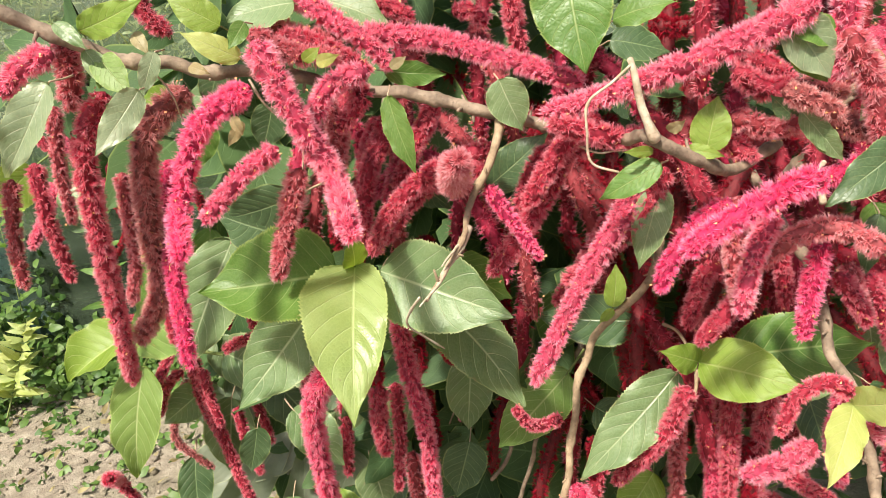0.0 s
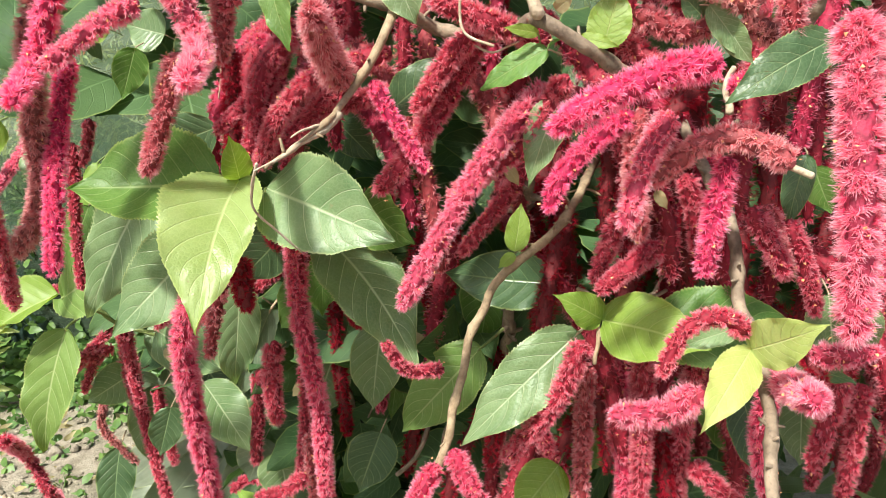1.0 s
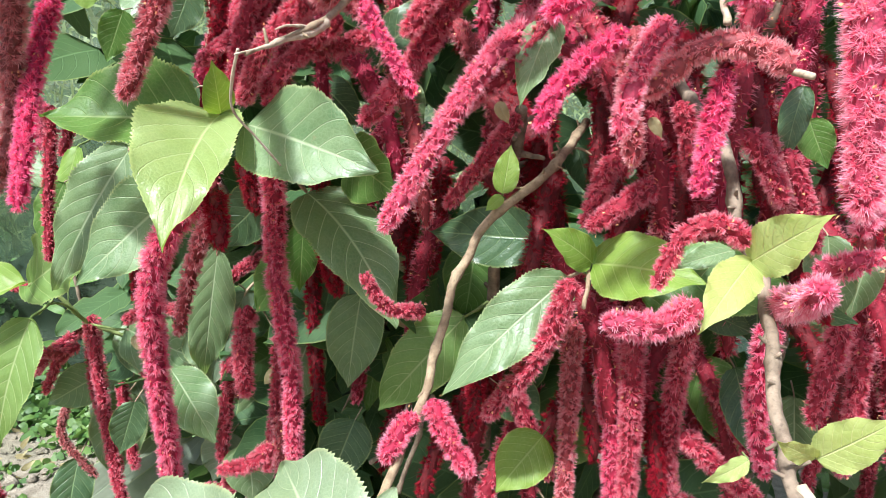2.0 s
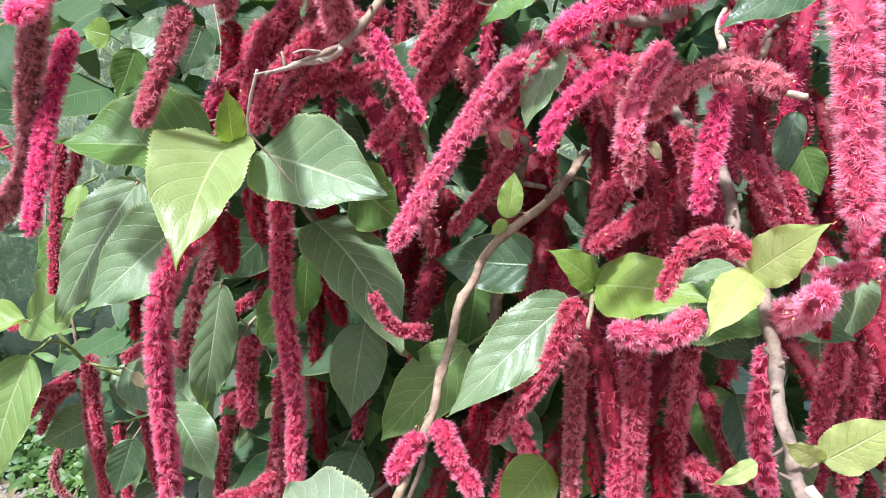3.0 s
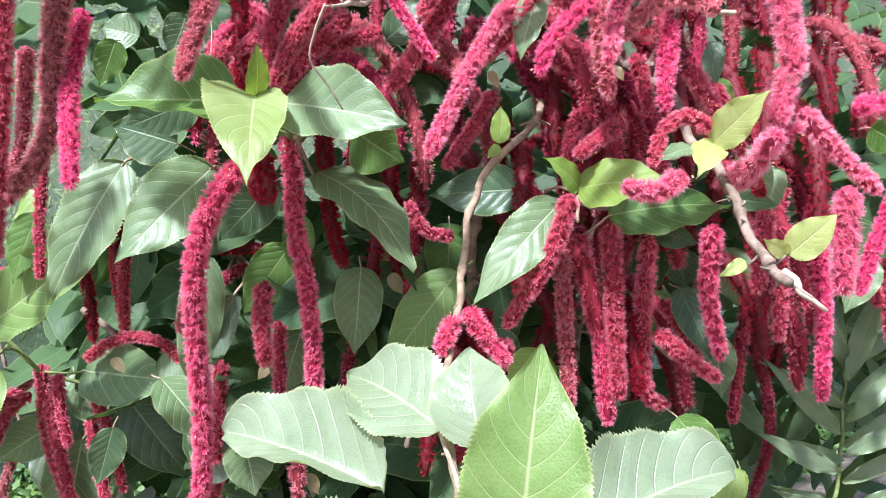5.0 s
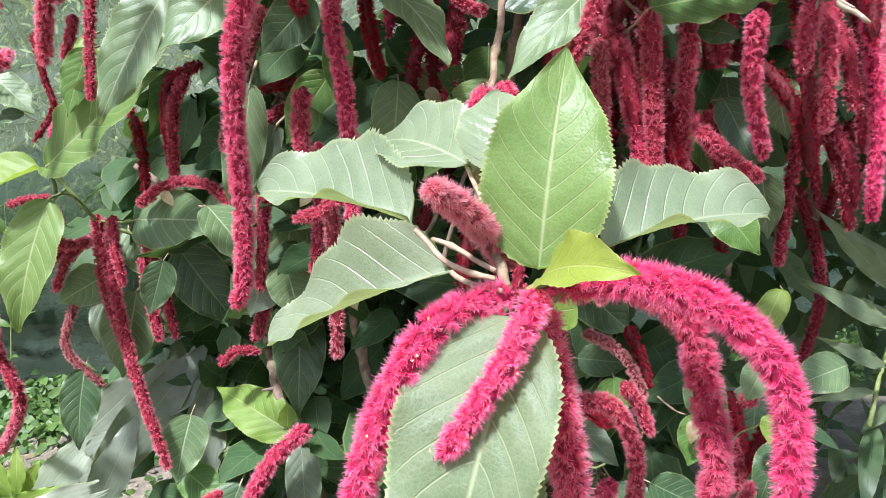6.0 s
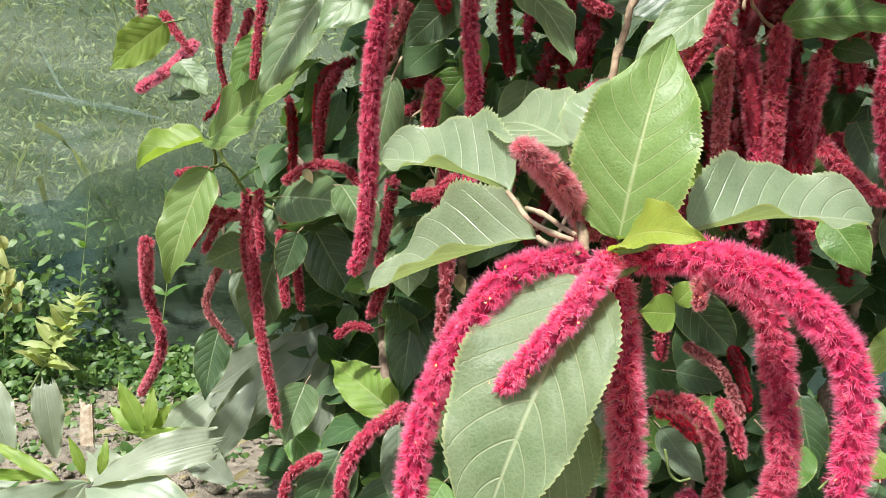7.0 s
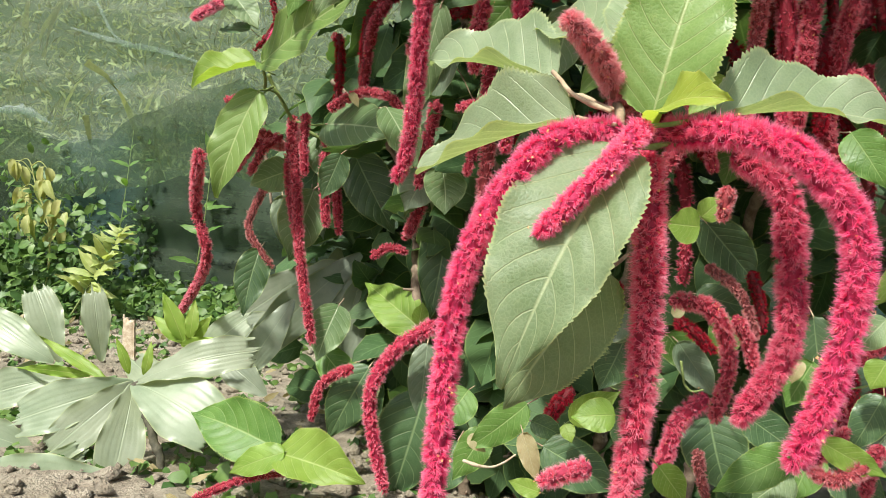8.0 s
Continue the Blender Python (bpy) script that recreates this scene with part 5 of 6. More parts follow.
leaf("tan", (0.311, 0.58, 1.16), (0.318, 0.57, 1.148), (-0.562, -0.767, 0.309), 0.011, 0.1, stalk=False)
leaf("tan", (-0.049, 0.66, 1.179), (-0.034, 0.66, 1.187), (-0.022, -0.999, 0.044), 0.009, 0.1, stalk=False)
leaf("tan", (0.128, 0.68, 1.002), (0.138, 0.68, 0.984), (-0.085, -0.995, -0.049), 0.011, 0.1, stalk=False)
leaf("tan", (0.242, 0.62, 0.989), (0.251, 0.62, 0.974), (-0.219, -0.967, -0.127), 0.009, 0.1, stalk=False)
leaf("tan", (-0.016, 0.76, 0.881), (-0.002, 0.76, 0.864), (-0.15, -0.981, -0.124), 0.014, 0.1, stalk=False)
leaf("tan", (-0.376, 1.04, 0.691), (-0.36, 1.04, 0.667), (0.37, -0.891, 0.262), 0.016, 0.1, stalk=False)
leaf("tan", (-0.146, 0.96, 0.677), (-0.164, 0.96, 0.655), (0.018, -1, -0.015), 0.016, 0.1, stalk=False)
leaf("tan", (0.02, 0.84, 0.792), (0.034, 0.84, 0.765), (-0.069, -0.997, -0.038), 0.018, 0.1, stalk=False)
leaf("tan", (-0.1, 0.88, 0.543), (-0.087, 0.88, 0.515), (0.12, -0.991, 0.057), 0.017, 0.1, stalk=False)
leaf("tan", (-0.067, 0.62, 0.262), (-0.046, 0.62, 0.246), (0.17, -0.96, 0.224), 0.016, 0.1, stalk=False)
leaf("tan", (0.312, 0.76, 0.375), (0.303, 0.76, 0.346), (-0.591, -0.785, 0.188), 0.018, 0.1, stalk=False)
leaf("tan", (0.152, 0.74, 0.412), (0.166, 0.74, 0.427), (-0.124, -0.986, 0.115), 0.015, 0.1, stalk=False)
leaf("bright", (-0.594, 1.14, 0.742), (-0.7, 1.1, 0.683), (-0.25, -0.68, 0.7), 0.100, 0.06, 1.2)
leaf("pale", (-0.798, 1.42, 0.946), (-0.717, 1.4, 0.867), (0.1, -0.8, 0.6), 0.070, 0.05)
leaf("dark", (-0.745, 1.42, 0.871), (-0.819, 1.42, 0.863), (0.1, -0.8, 0.6), 0.045, 0.05)
leaf("light", (-0.282, 0.63, 1.218), (-0.254, 0.61, 1.185), (0.1, -0.85, 0.5), 0.026, 0.05)
leaf("pale", (-0.129, 0.7, 1.24), (-0.189, 0.69, 1.232), (0.05, -0.7, 0.7), 0.050, 0.05)
leaf("pale", (-0.119, 0.74, 1.242), (-0.049, 0.72, 1.21), (-0.05, -0.7, 0.7), 0.045, 0.05)
leaf("silver", (0.251, 0.58, 1.191), (0.279, 0.57, 1.145), (-0.3, -0.8, 0.5), 0.036, 0.05, 0.5)
leaf("green", (0.14, 0.66, 1.197), (0.188, 0.64, 1.207), (0, -0.7, 0.7), 0.030, 0.05)
leaf("dark", (0.148, 0.72, 1.175), (0.202, 0.72, 1.158), (0, -0.8, 0.6), 0.040, 0.05)
catkin("pink", 0.0132, (-0.147, 0.61, 1.216), (-0.124, 0.6, 1.159), (-0.101, 0.6, 1.106), (-0.08, 0.521, 1.077))
catkin("pink", 0.0099, (-0.139, 0.589, 1.135), (-0.168, 0.58, 1.119), (-0.2, 0.558, 1.089))
catkin("magenta", 0.0125, (-0.161, 0.62, 1.181), (-0.203, 0.6, 1.155), (-0.231, 0.6, 1.096), (-0.219, 0.545, 1.065))
catkin("red", 0.0125, (-0.302, 0.666, 1.185), (-0.328, 0.66, 1.146), (-0.343, 0.67, 1.082), (-0.364, 0.7, 0.984), (-0.42, 0.792, 0.834))
catkin("brown", 0.0155, (-0.242, 0.7, 1.176), (-0.289, 0.7, 1.139), (-0.318, 0.72, 1.045), (-0.333, 0.74, 0.97), (-0.376, 0.75, 0.905))
catkin("red", 0.0125, (-0.525, 0.9, 1.088), (-0.529, 0.9, 1.016), (-0.527, 0.91, 0.926))
catkin("dull", 0.0134, (-0.592, 0.95, 1.061), (-0.613, 0.95, 0.984), (-0.62, 0.95, 0.91))
catkin("dull", 0.009, (-0.397, 0.75, 1.169), (-0.414, 0.76, 1.111), (-0.429, 0.78, 1.041))
catkin("pink", 0.0126, (-0.314, 0.62, 1.225), (-0.341, 0.62, 1.217), (-0.366, 0.62, 1.197))
catkin("dull", 0.0135, (-0.323, 0.66, 1.234), (-0.325, 0.66, 1.206), (-0.338, 0.67, 1.174))
catkin("red", 0.0117, (-0.292, 0.75, 1.27), (-0.282, 0.75, 1.243), (-0.265, 0.75, 1.225))
catkin("dull", 0.0125, (-0.142, 0.66, 1.1), (-0.161, 0.66, 1.054), (-0.18, 0.655, 0.999))
catkin("red", 0.0108, (-0.063, 0.72, 1.118), (-0.088, 0.7, 1.079), (-0.098, 0.7, 1.034), (-0.105, 0.7, 1.006))
catkin("red", 0.0117, (0.031, 0.68, 1.097), (-0.028, 0.67, 1.08), (-0.07, 0.68, 1.043), (-0.095, 0.7, 0.999))
catkin("red", 0.0108, (-0.018, 0.73, 1.136), (-0.039, 0.73, 1.099), (-0.067, 0.73, 1.057))
catkin("pink", 0.0117, (-0.079, 0.7, 1.208), (-0.014, 0.69, 1.197), (0.043, 0.67, 1.177), (0.109, 0.64, 1.152))
catkin("pink", 0.0117, (-0.133, 0.72, 1.247), (-0.102, 0.7, 1.225), (-0.069, 0.69, 1.2), (-0.052, 0.69, 1.176))
catkin("pink", 0.0126, (0.268, 0.57, 1.201), (0.229, 0.57, 1.184), (0.172, 0.58, 1.164), (0.125, 0.6, 1.147), (0.072, 0.61, 1.134))
catkin("red", 0.0117, (0.063, 0.73, 1.234), (0.063, 0.73, 1.199), (0.069, 0.73, 1.168))
catkin("dull", 0.0144, (-0.003, 0.64, 1.075), (-0.003, 0.59, 1.098), (0.004, 0.53, 1.124))
catkin("magenta", 0.0081, (0.023, 0.63, 1.075), (0.041, 0.63, 1.042), (0.064, 0.63, 1.004))
catkin("red", 0.0126, (0.111, 0.67, 1.118), (0.079, 0.66, 1.061), (0.045, 0.66, 1.011), (0.019, 0.656, 0.983))
catkin("pink", 0.0114, (0.159, 0.658, 1.066), (0.129, 0.61, 1.037), (0.095, 0.6, 0.988), (0.047, 0.585, 0.905))
catkin("red", 0.0108, (0.147, 0.75, 0.994), (0.118, 0.74, 0.953), (0.083, 0.737, 0.909))
catkin("magenta", 0.0126, (0.261, 0.53, 1.084), (0.226, 0.52, 1.078), (0.191, 0.51, 1.065), (0.156, 0.508, 1.045))
catkin("magenta", 0.0108, (0.219, 0.6, 1.049), (0.191, 0.6, 1.029), (0.167, 0.595, 1.001), (0.159, 0.592, 0.978))
catkin("pink", 0.0108, (0.239, 0.56, 1.051), (0.22, 0.55, 1.018), (0.207, 0.54, 0.974))
catkin("dusk", 0.0108, (0.313, 0.54, 1.017), (0.289, 0.55, 1.034), (0.259, 0.56, 1.03), (0.228, 0.57, 1.002))
catkin("magenta", 0.0108, (0.281, 0.57, 1.019), (0.275, 0.57, 0.988), (0.267, 0.566, 0.935))
catkin("red", 0.0099, (0.304, 0.59, 0.98), (0.322, 0.59, 0.95), (0.332, 0.59, 0.929))
catkin("red", 0.009, (0.338, 0.61, 0.967), (0.353, 0.61, 0.932), (0.365, 0.61, 0.892))
catkin("pink", 0.013, (0.319, 0.48, 1.109), (0.315, 0.45, 1.027), (0.317, 0.44, 0.934))
catkin("red", 0.0083, (0.289, 0.523, 0.909), (0.266, 0.52, 0.921), (0.245, 0.52, 0.91), (0.231, 0.517, 0.88))
catkin("pink", 0.0114, (0.258, 0.513, 0.871), (0.231, 0.51, 0.857), (0.197, 0.494, 0.862))
catkin("pink", 0.0126, (0.32, 0.55, 0.864), (0.316, 0.5, 0.877), (0.306, 0.45, 0.894))
catkin("pink", 0.0099, (0.333, 0.53, 0.891), (0.346, 0.51, 0.899), (0.36, 0.5, 0.906))
catkin("red", 0.0072, (0.073, 0.64, 0.831), (0.044, 0.62, 0.839), (0.028, 0.61, 0.867))
catkin("magenta", 0.0122, (-0.299, 0.76, 1.101), (-0.306, 0.73, 1.017), (-0.296, 0.681, 0.903))
catkin("red", 0.0097, (-0.403, 0.92, 1.003), (-0.42, 0.93, 0.899), (-0.426, 0.934, 0.813))
catkin("dull", 0.0107, (-0.381, 0.82, 1.081), (-0.396, 0.83, 0.978), (-0.421, 0.84, 0.915))
catkin("red", 0.0112, (-0.012, 0.72, 1.076), (-0.054, 0.72, 1.04), (-0.082, 0.71, 1.007))
catkin("red", 0.0084, (-0.099, 0.72, 1.061), (-0.113, 0.7, 1.049), (-0.13, 0.69, 1.032))
catkin("red", 0.0112, (-0.078, 0.77, 1.12), (-0.1, 0.77, 1.074), (-0.117, 0.77, 1.018))
catkin("crimson", 0.0143, (-0.121, 0.68, 0.919), (-0.147, 0.67, 0.897), (-0.179, 0.69, 0.844), (-0.194, 0.72, 0.773), (-0.198, 0.74, 0.71), (-0.201, 0.76, 0.643), (-0.21, 0.78, 0.573), (-0.223, 0.79, 0.54))
catkin("dull", 0.0129, (-0.178, 0.86, 0.906), (-0.219, 0.88, 0.826), (-0.249, 0.9, 0.733))
catkin("crimson", 0.0131, (-0.088, 0.75, 0.959), (-0.086, 0.76, 0.904), (-0.086, 0.76, 0.848), (-0.079, 0.76, 0.791), (-0.077, 0.78, 0.728), (-0.079, 0.79, 0.665), (-0.081, 0.8, 0.594))
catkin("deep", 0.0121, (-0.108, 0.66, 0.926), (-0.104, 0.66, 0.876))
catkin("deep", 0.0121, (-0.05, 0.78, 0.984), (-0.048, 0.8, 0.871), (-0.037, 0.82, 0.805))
catkin("red", 0.0112, (0.189, 0.62, 0.865), (0.169, 0.63, 0.808), (0.125, 0.66, 0.736))
catkin("crimson", 0.0129, (0.232, 0.75, 0.837), (0.234, 0.72, 0.767), (0.241, 0.71, 0.7), (0.243, 0.71, 0.614))
catkin("dull", 0.011, (0.199, 0.7, 0.814), (0.199, 0.7, 0.736), (0.197, 0.7, 0.638))
catkin("red", 0.0121, (0.249, 0.68, 0.835), (0.252, 0.69, 0.746), (0.254, 0.7, 0.641))
catkin("red", 0.0121, (0.3, 0.7, 0.815), (0.294, 0.72, 0.723), (0.301, 0.74, 0.64), (0.333, 0.76, 0.615))
catkin("crimson", 0.0124, (0.355, 0.66, 0.827), (0.355, 0.68, 0.752), (0.375, 0.7, 0.677))
catkin("red", 0.0128, (0.564, 0.94, 0.792), (0.548, 0.96, 0.689), (0.523, 0.97, 0.53))
catkin("red", 0.0128, (0.653, 1.1, 0.788), (0.655, 1.1, 0.65), (0.672, 1.1, 0.579))
catkin("deep", 0.0128, (0.72, 1.08, 0.784), (0.692, 1.08, 0.678), (0.655, 1.08, 0.573))
catkin("red", 0.014, (0.688, 1.22, 0.643), (0.72, 1.22, 0.532), (0.722, 1.22, 0.423), (0.681, 1.22, 0.317))
catkin("magenta", 0.0129, (0.555, 0.79, 0.849), (0.562, 0.79, 0.729), (0.551, 0.79, 0.596))
catkin("pink", 0.0152, (0.47, 0.6, 0.856), (0.464, 0.6, 0.809), (0.456, 0.6, 0.749))
catkin("magenta", 0.0101, (0.533, 0.6, 0.866), (0.5, 0.6, 0.807), (0.474, 0.6, 0.748))
catkin("pink", 0.0121, (0.424, 0.6, 0.935), (0.453, 0.6, 0.899), (0.502, 0.6, 0.849))
catkin("pink", 0.0132, (0.401, 0.58, 0.976), (0.395, 0.58, 0.948), (0.371, 0.56, 0.912))
catkin("magenta", 0.0121, (0.481, 0.6, 0.933), (0.514, 0.6, 0.938), (0.537, 0.6, 0.902))
catkin("deep", 0.0091, (0.347, 0.58, 0.881), (0.355, 0.56, 0.851))
catkin("red", 0.0128, (0.716, 0.9, 0.781), (0.709, 0.9, 0.739), (0.72, 0.9, 0.696))
catkin("red", 0.014, (0.743, 0.9, 0.771), (0.737, 0.9, 0.703), (0.737, 0.9, 0.639))
catkin("red", 0.0137, (-0.564, 1.271, 0.661), (-0.526, 1.22, 0.544), (-0.495, 1.2, 0.395), (-0.446, 1.185, 0.224))
catkin("red", 0.0127, (-0.614, 0.988, 0.564), (-0.679, 1.12, 0.463), (-0.663, 1.15, 0.363), (-0.84, 1.408, 0.213))
catkin("red", 0.0127, (-0.651, 1.45, 0.617), (-0.613, 1.22, 0.604), (-0.691, 1.293, 0.545))
catkin("brown", 0.0106, (-0.596, 1.3, 0.561), (-0.636, 1.3, 0.486), (-0.648, 1.3, 0.421), (-0.588, 1.3, 0.351))
catkin("deep", 0.0116, (-0.344, 1.2, 0.908), (-0.411, 1.24, 0.886), (-0.425, 1.25, 0.818), (-0.419, 1.25, 0.732))
catkin("deep", 0.0116, (-0.573, 1.5, 0.894), (-0.559, 1.51, 0.811), (-0.551, 1.51, 0.738))
catkin("red", 0.0116, (-0.485, 1.28, 0.604), (-0.463, 1.29, 0.519), (-0.449, 1.29, 0.438))
catkin("red", 0.0116, (-0.459, 1.18, 0.677), (-0.394, 1.15, 0.708), (-0.329, 1.12, 0.701), (-0.291, 1.11, 0.663))
catkin("pink", 0.0159, (-0.853, 1.604, 1.033), (-0.826, 1.43, 0.93), (-0.824, 1.306, 0.859))
catkin("red", 0.0127, (-0.864, 1.46, 1.066), (-0.828, 1.46, 1.019), (-0.786, 1.46, 0.971))
catkin("deep", 0.0084, (-0.684, 1.35, 1.01), (-0.669, 1.35, 0.923), (-0.658, 1.35, 0.868), (-0.699, 1.35, 0.808))
catkin("red", 0.0095, (-0.742, 1.32, 0.693), (-0.698, 1.31, 0.701), (-0.654, 1.3, 0.702))
catkin("magenta", 0.0127, (-0.573, 1.19, 0.829), (-0.576, 1.17, 0.809), (-0.579, 1.15, 0.792))
catkin("pink", 0.0148, (-0.62, 1.25, 1.022), (-0.619, 1.25, 0.982), (-0.621, 1.24, 0.944))
catkin("red", 0.0127, (-0.568, 1.25, 1.012), (-0.577, 1.25, 0.971), (-0.586, 1.24, 0.934))
catkin("dull", 0.0127, (-0.266, 1.15, 0.614), (-0.269, 1.15, 0.547), (-0.262, 1.15, 0.476))
catkin("dull", 0.0127, (-0.112, 0.86, 0.654), (-0.11, 0.86, 0.561), (-0.118, 0.88, 0.456))
catkin("deep", 0.0116, (-0.221, 1.05, 0.838), (-0.173, 1.02, 0.837), (-0.128, 1, 0.827))
catkin("red", 0.0106, (-0.331, 1.12, 0.409), (-0.303, 1.12, 0.432), (-0.265, 1.12, 0.428))
catkin("dusk", 0.012, (0.056, 0.43, 0.598), (0.048, 0.43, 0.612), (0.024, 0.385, 0.637), (-0.003, 0.342, 0.656))
catkin("magenta", 0.0123, (0.048, 0.39, 0.583), (0.012, 0.375, 0.577), (-0.012, 0.365, 0.562), (-0.043, 0.36, 0.513), (-0.061, 0.36, 0.454), (-0.065, 0.36, 0.388), (-0.064, 0.36, 0.29), (-0.066, 0.36, 0.249))
catkin("magenta", 0.0104, (0.062, 0.36, 0.588), (0.035, 0.335, 0.548), (-0.006, 0.33, 0.497))
catkin("crimson", 0.0142, (0.069, 0.41, 0.572), (0.08, 0.39, 0.479), (0.085, 0.39, 0.391), (0.083, 0.39, 0.3), (0.084, 0.39, 0.259))
catkin("magenta", 0.0134, (0.076, 0.41, 0.587), (0.128, 0.38, 0.589), (0.172, 0.36, 0.573), (0.208, 0.35, 0.532), (0.216, 0.35, 0.482), (0.208, 0.35, 0.417), (0.189, 0.35, 0.354))
catkin("crimson", 0.0134, (0.141, 0.44, 0.581), (0.18, 0.43, 0.553), (0.194, 0.43, 0.49), (0.198, 0.43, 0.427), (0.169, 0.43, 0.363))
catkin("red", 0.0115, (0.132, 0.64, 0.439), (0.178, 0.64, 0.433), (0.202, 0.64, 0.381), (0.194, 0.64, 0.312))
catkin("crimson", 0.0136, (0.199, 0.72, 0.325), (0.171, 0.72, 0.286), (0.156, 0.72, 0.218))
catkin("red", 0.0115, (0.236, 0.8, 0.416), (0.258, 0.8, 0.382), (0.269, 0.8, 0.347))
catkin("crimson", 0.0156, (-0.186, 1.06, 0.317), (-0.25, 1.04, 0.264), (-0.286, 1.04, 0.18), (-0.265, 1.04, 0.085), (-0.242, 1.04, 0.017))
catkin("red", 0.012, (-0.332, 1.08, 0.215), (-0.385, 1.08, 0.177), (-0.399, 1.08, 0.108))
catkin("red", 0.0085, (-0.514, 0.88, 0.015), (-0.45, 0.92, 0.044), (-0.381, 0.95, 0.059))
catkin("pink", 0.0125, (0.067, 0.58, 0.26), (0.041, 0.57, 0.253), (0.017, 0.55, 0.246))
catkin("brown", 0.0084, (0.196, 0.72, 0.259), (0.204, 0.72, 0.23), (0.214, 0.72, 0.201))
catkin("red", 0.0125, (0.387, 0.8, 0.375), (0.401, 0.8, 0.391), (0.423, 0.8, 0.405))
catkin("red", 0.0104, (-0.086, 0.74, 0.666), (-0.112, 0.74, 0.646), (-0.141, 0.74, 0.64))
catkin("red", 0.0144, (-0.239, 1.07, 0.532), (-0.247, 1.07, 0.492), (-0.257, 1.07, 0.459))
catkin("dull", 0.0115, (0.186, 0.68, 0.571), (0.184, 0.68, 0.552), (0.184, 0.68, 0.532))
catkin("red", 0.0103, (0.428, 0.66, 0.814), (0.427, 0.66, 0.757), (0.421, 0.66, 0.699))
catkin("red", 0.0112, (0.393, 0.62, 0.839), (0.385, 0.62, 0.795), (0.376, 0.62, 0.756))
catkin("deep", 0.0103, (0.114, 0.72, 0.751), (0.114, 0.72, 0.726), (0.11, 0.72, 0.696))
catkin("crimson", 0.0115, (0.08, 0.63, 0.76), (0.093, 0.62, 0.738), (0.114, 0.61, 0.706))
catkin("crimson", 0.0110, (0.068, 0.62, 0.751), (0.056, 0.6, 0.739), (0.047, 0.59, 0.724))
catkin("red", 0.0103, (0.344, 0.78, 0.739), (0.368, 0.78, 0.7), (0.389, 0.78, 0.66))
catkin("red", 0.0112, (0.226, 0.68, 0.96), (0.213, 0.68, 0.926), (0.203, 0.67, 0.9))
catkin("red", 0.0112, (0.256, 0.66, 0.937), (0.232, 0.65, 0.922), (0.202, 0.63, 0.905))
catkin("deep", 0.0122, (0.171, 0.8, 0.973), (0.155, 0.8, 0.927), (0.168, 0.8, 0.875))
catkin("red", 0.0112, (0.022, 0.74, 1.064), (-0.021, 0.74, 1.053), (-0.045, 0.73, 1.046))
catkin("deep", 0.0112, (0.095, 0.76, 1.116), (0.074, 0.76, 1.078), (0.058, 0.76, 1.046))
catkin("pink", 0.0135, (0.311, 0.62, 1.203), (0.311, 0.62, 1.169), (0.311, 0.62, 1.137))
catkin("pink", 0.0126, (0.322, 0.6, 1.174), (0.328, 0.6, 1.148), (0.333, 0.6, 1.12))
catkin("deep", 0.0117, (0.193, 0.76, 1.183), (0.212, 0.75, 1.176), (0.236, 0.74, 1.179))
catkin("red", 0.0117, (0.247, 0.68, 1.158), (0.267, 0.67, 1.147), (0.292, 0.66, 1.129))
catkin("magenta", 0.0099, (0.318, 0.59, 1.072), (0.301, 0.58, 1.072), (0.279, 0.57, 1.067))
catkin("dull", 0.0108, (0.321, 0.61, 0.978), (0.33, 0.61, 0.95), (0.341, 0.61, 0.922))
catkin("red", 0.009, (0.263, 0.62, 1.001), (0.271, 0.62, 0.974), (0.275, 0.62, 0.938))
catkin("red", 0.0108, (0.209, 0.62, 1.1), (0.224, 0.61, 1.091), (0.239, 0.6, 1.083))
catkin("brown", 0.0117, (0.271, 0.62, 1.135), (0.289, 0.61, 1.127), (0.306, 0.6, 1.129))
catkin("brown", 0.0117, (0.294, 0.6, 1.113), (0.308, 0.59, 1.102), (0.325, 0.59, 1.094))
catkin("red", 0.0108, (-0.09, 0.66, 1.17), (-0.075, 0.65, 1.16), (-0.099, 0.65, 1.133))
catkin("red", 0.0108, (0.084, 0.7, 1.087), (0.066, 0.7, 1.062), (0.049, 0.7, 1.021))
catkin("dull", 0.0117, (-0.163, 0.7, 1.227), (-0.135, 0.7, 1.214), (-0.095, 0.7, 1.202))
catkin("red", 0.0108, (-0.077, 0.76, 1.239), (-0.057, 0.76, 1.227), (-0.031, 0.75, 1.214))
catkin("red", 0.0108, (0.007, 0.78, 1.213), (0.023, 0.78, 1.212), (0.039, 0.78, 1.199))
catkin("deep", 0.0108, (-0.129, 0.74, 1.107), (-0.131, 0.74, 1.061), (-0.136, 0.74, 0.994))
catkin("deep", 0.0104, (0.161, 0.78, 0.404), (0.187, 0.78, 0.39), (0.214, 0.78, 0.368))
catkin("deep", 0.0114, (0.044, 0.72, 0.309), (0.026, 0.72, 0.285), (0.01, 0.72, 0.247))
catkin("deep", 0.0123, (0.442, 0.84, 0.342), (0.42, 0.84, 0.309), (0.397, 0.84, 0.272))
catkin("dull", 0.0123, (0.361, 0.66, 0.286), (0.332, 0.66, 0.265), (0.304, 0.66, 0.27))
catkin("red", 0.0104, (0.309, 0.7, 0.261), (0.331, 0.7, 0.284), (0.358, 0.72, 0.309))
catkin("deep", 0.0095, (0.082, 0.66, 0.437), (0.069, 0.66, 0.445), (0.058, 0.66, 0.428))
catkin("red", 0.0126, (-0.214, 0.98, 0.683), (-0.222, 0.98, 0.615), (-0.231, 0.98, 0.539))
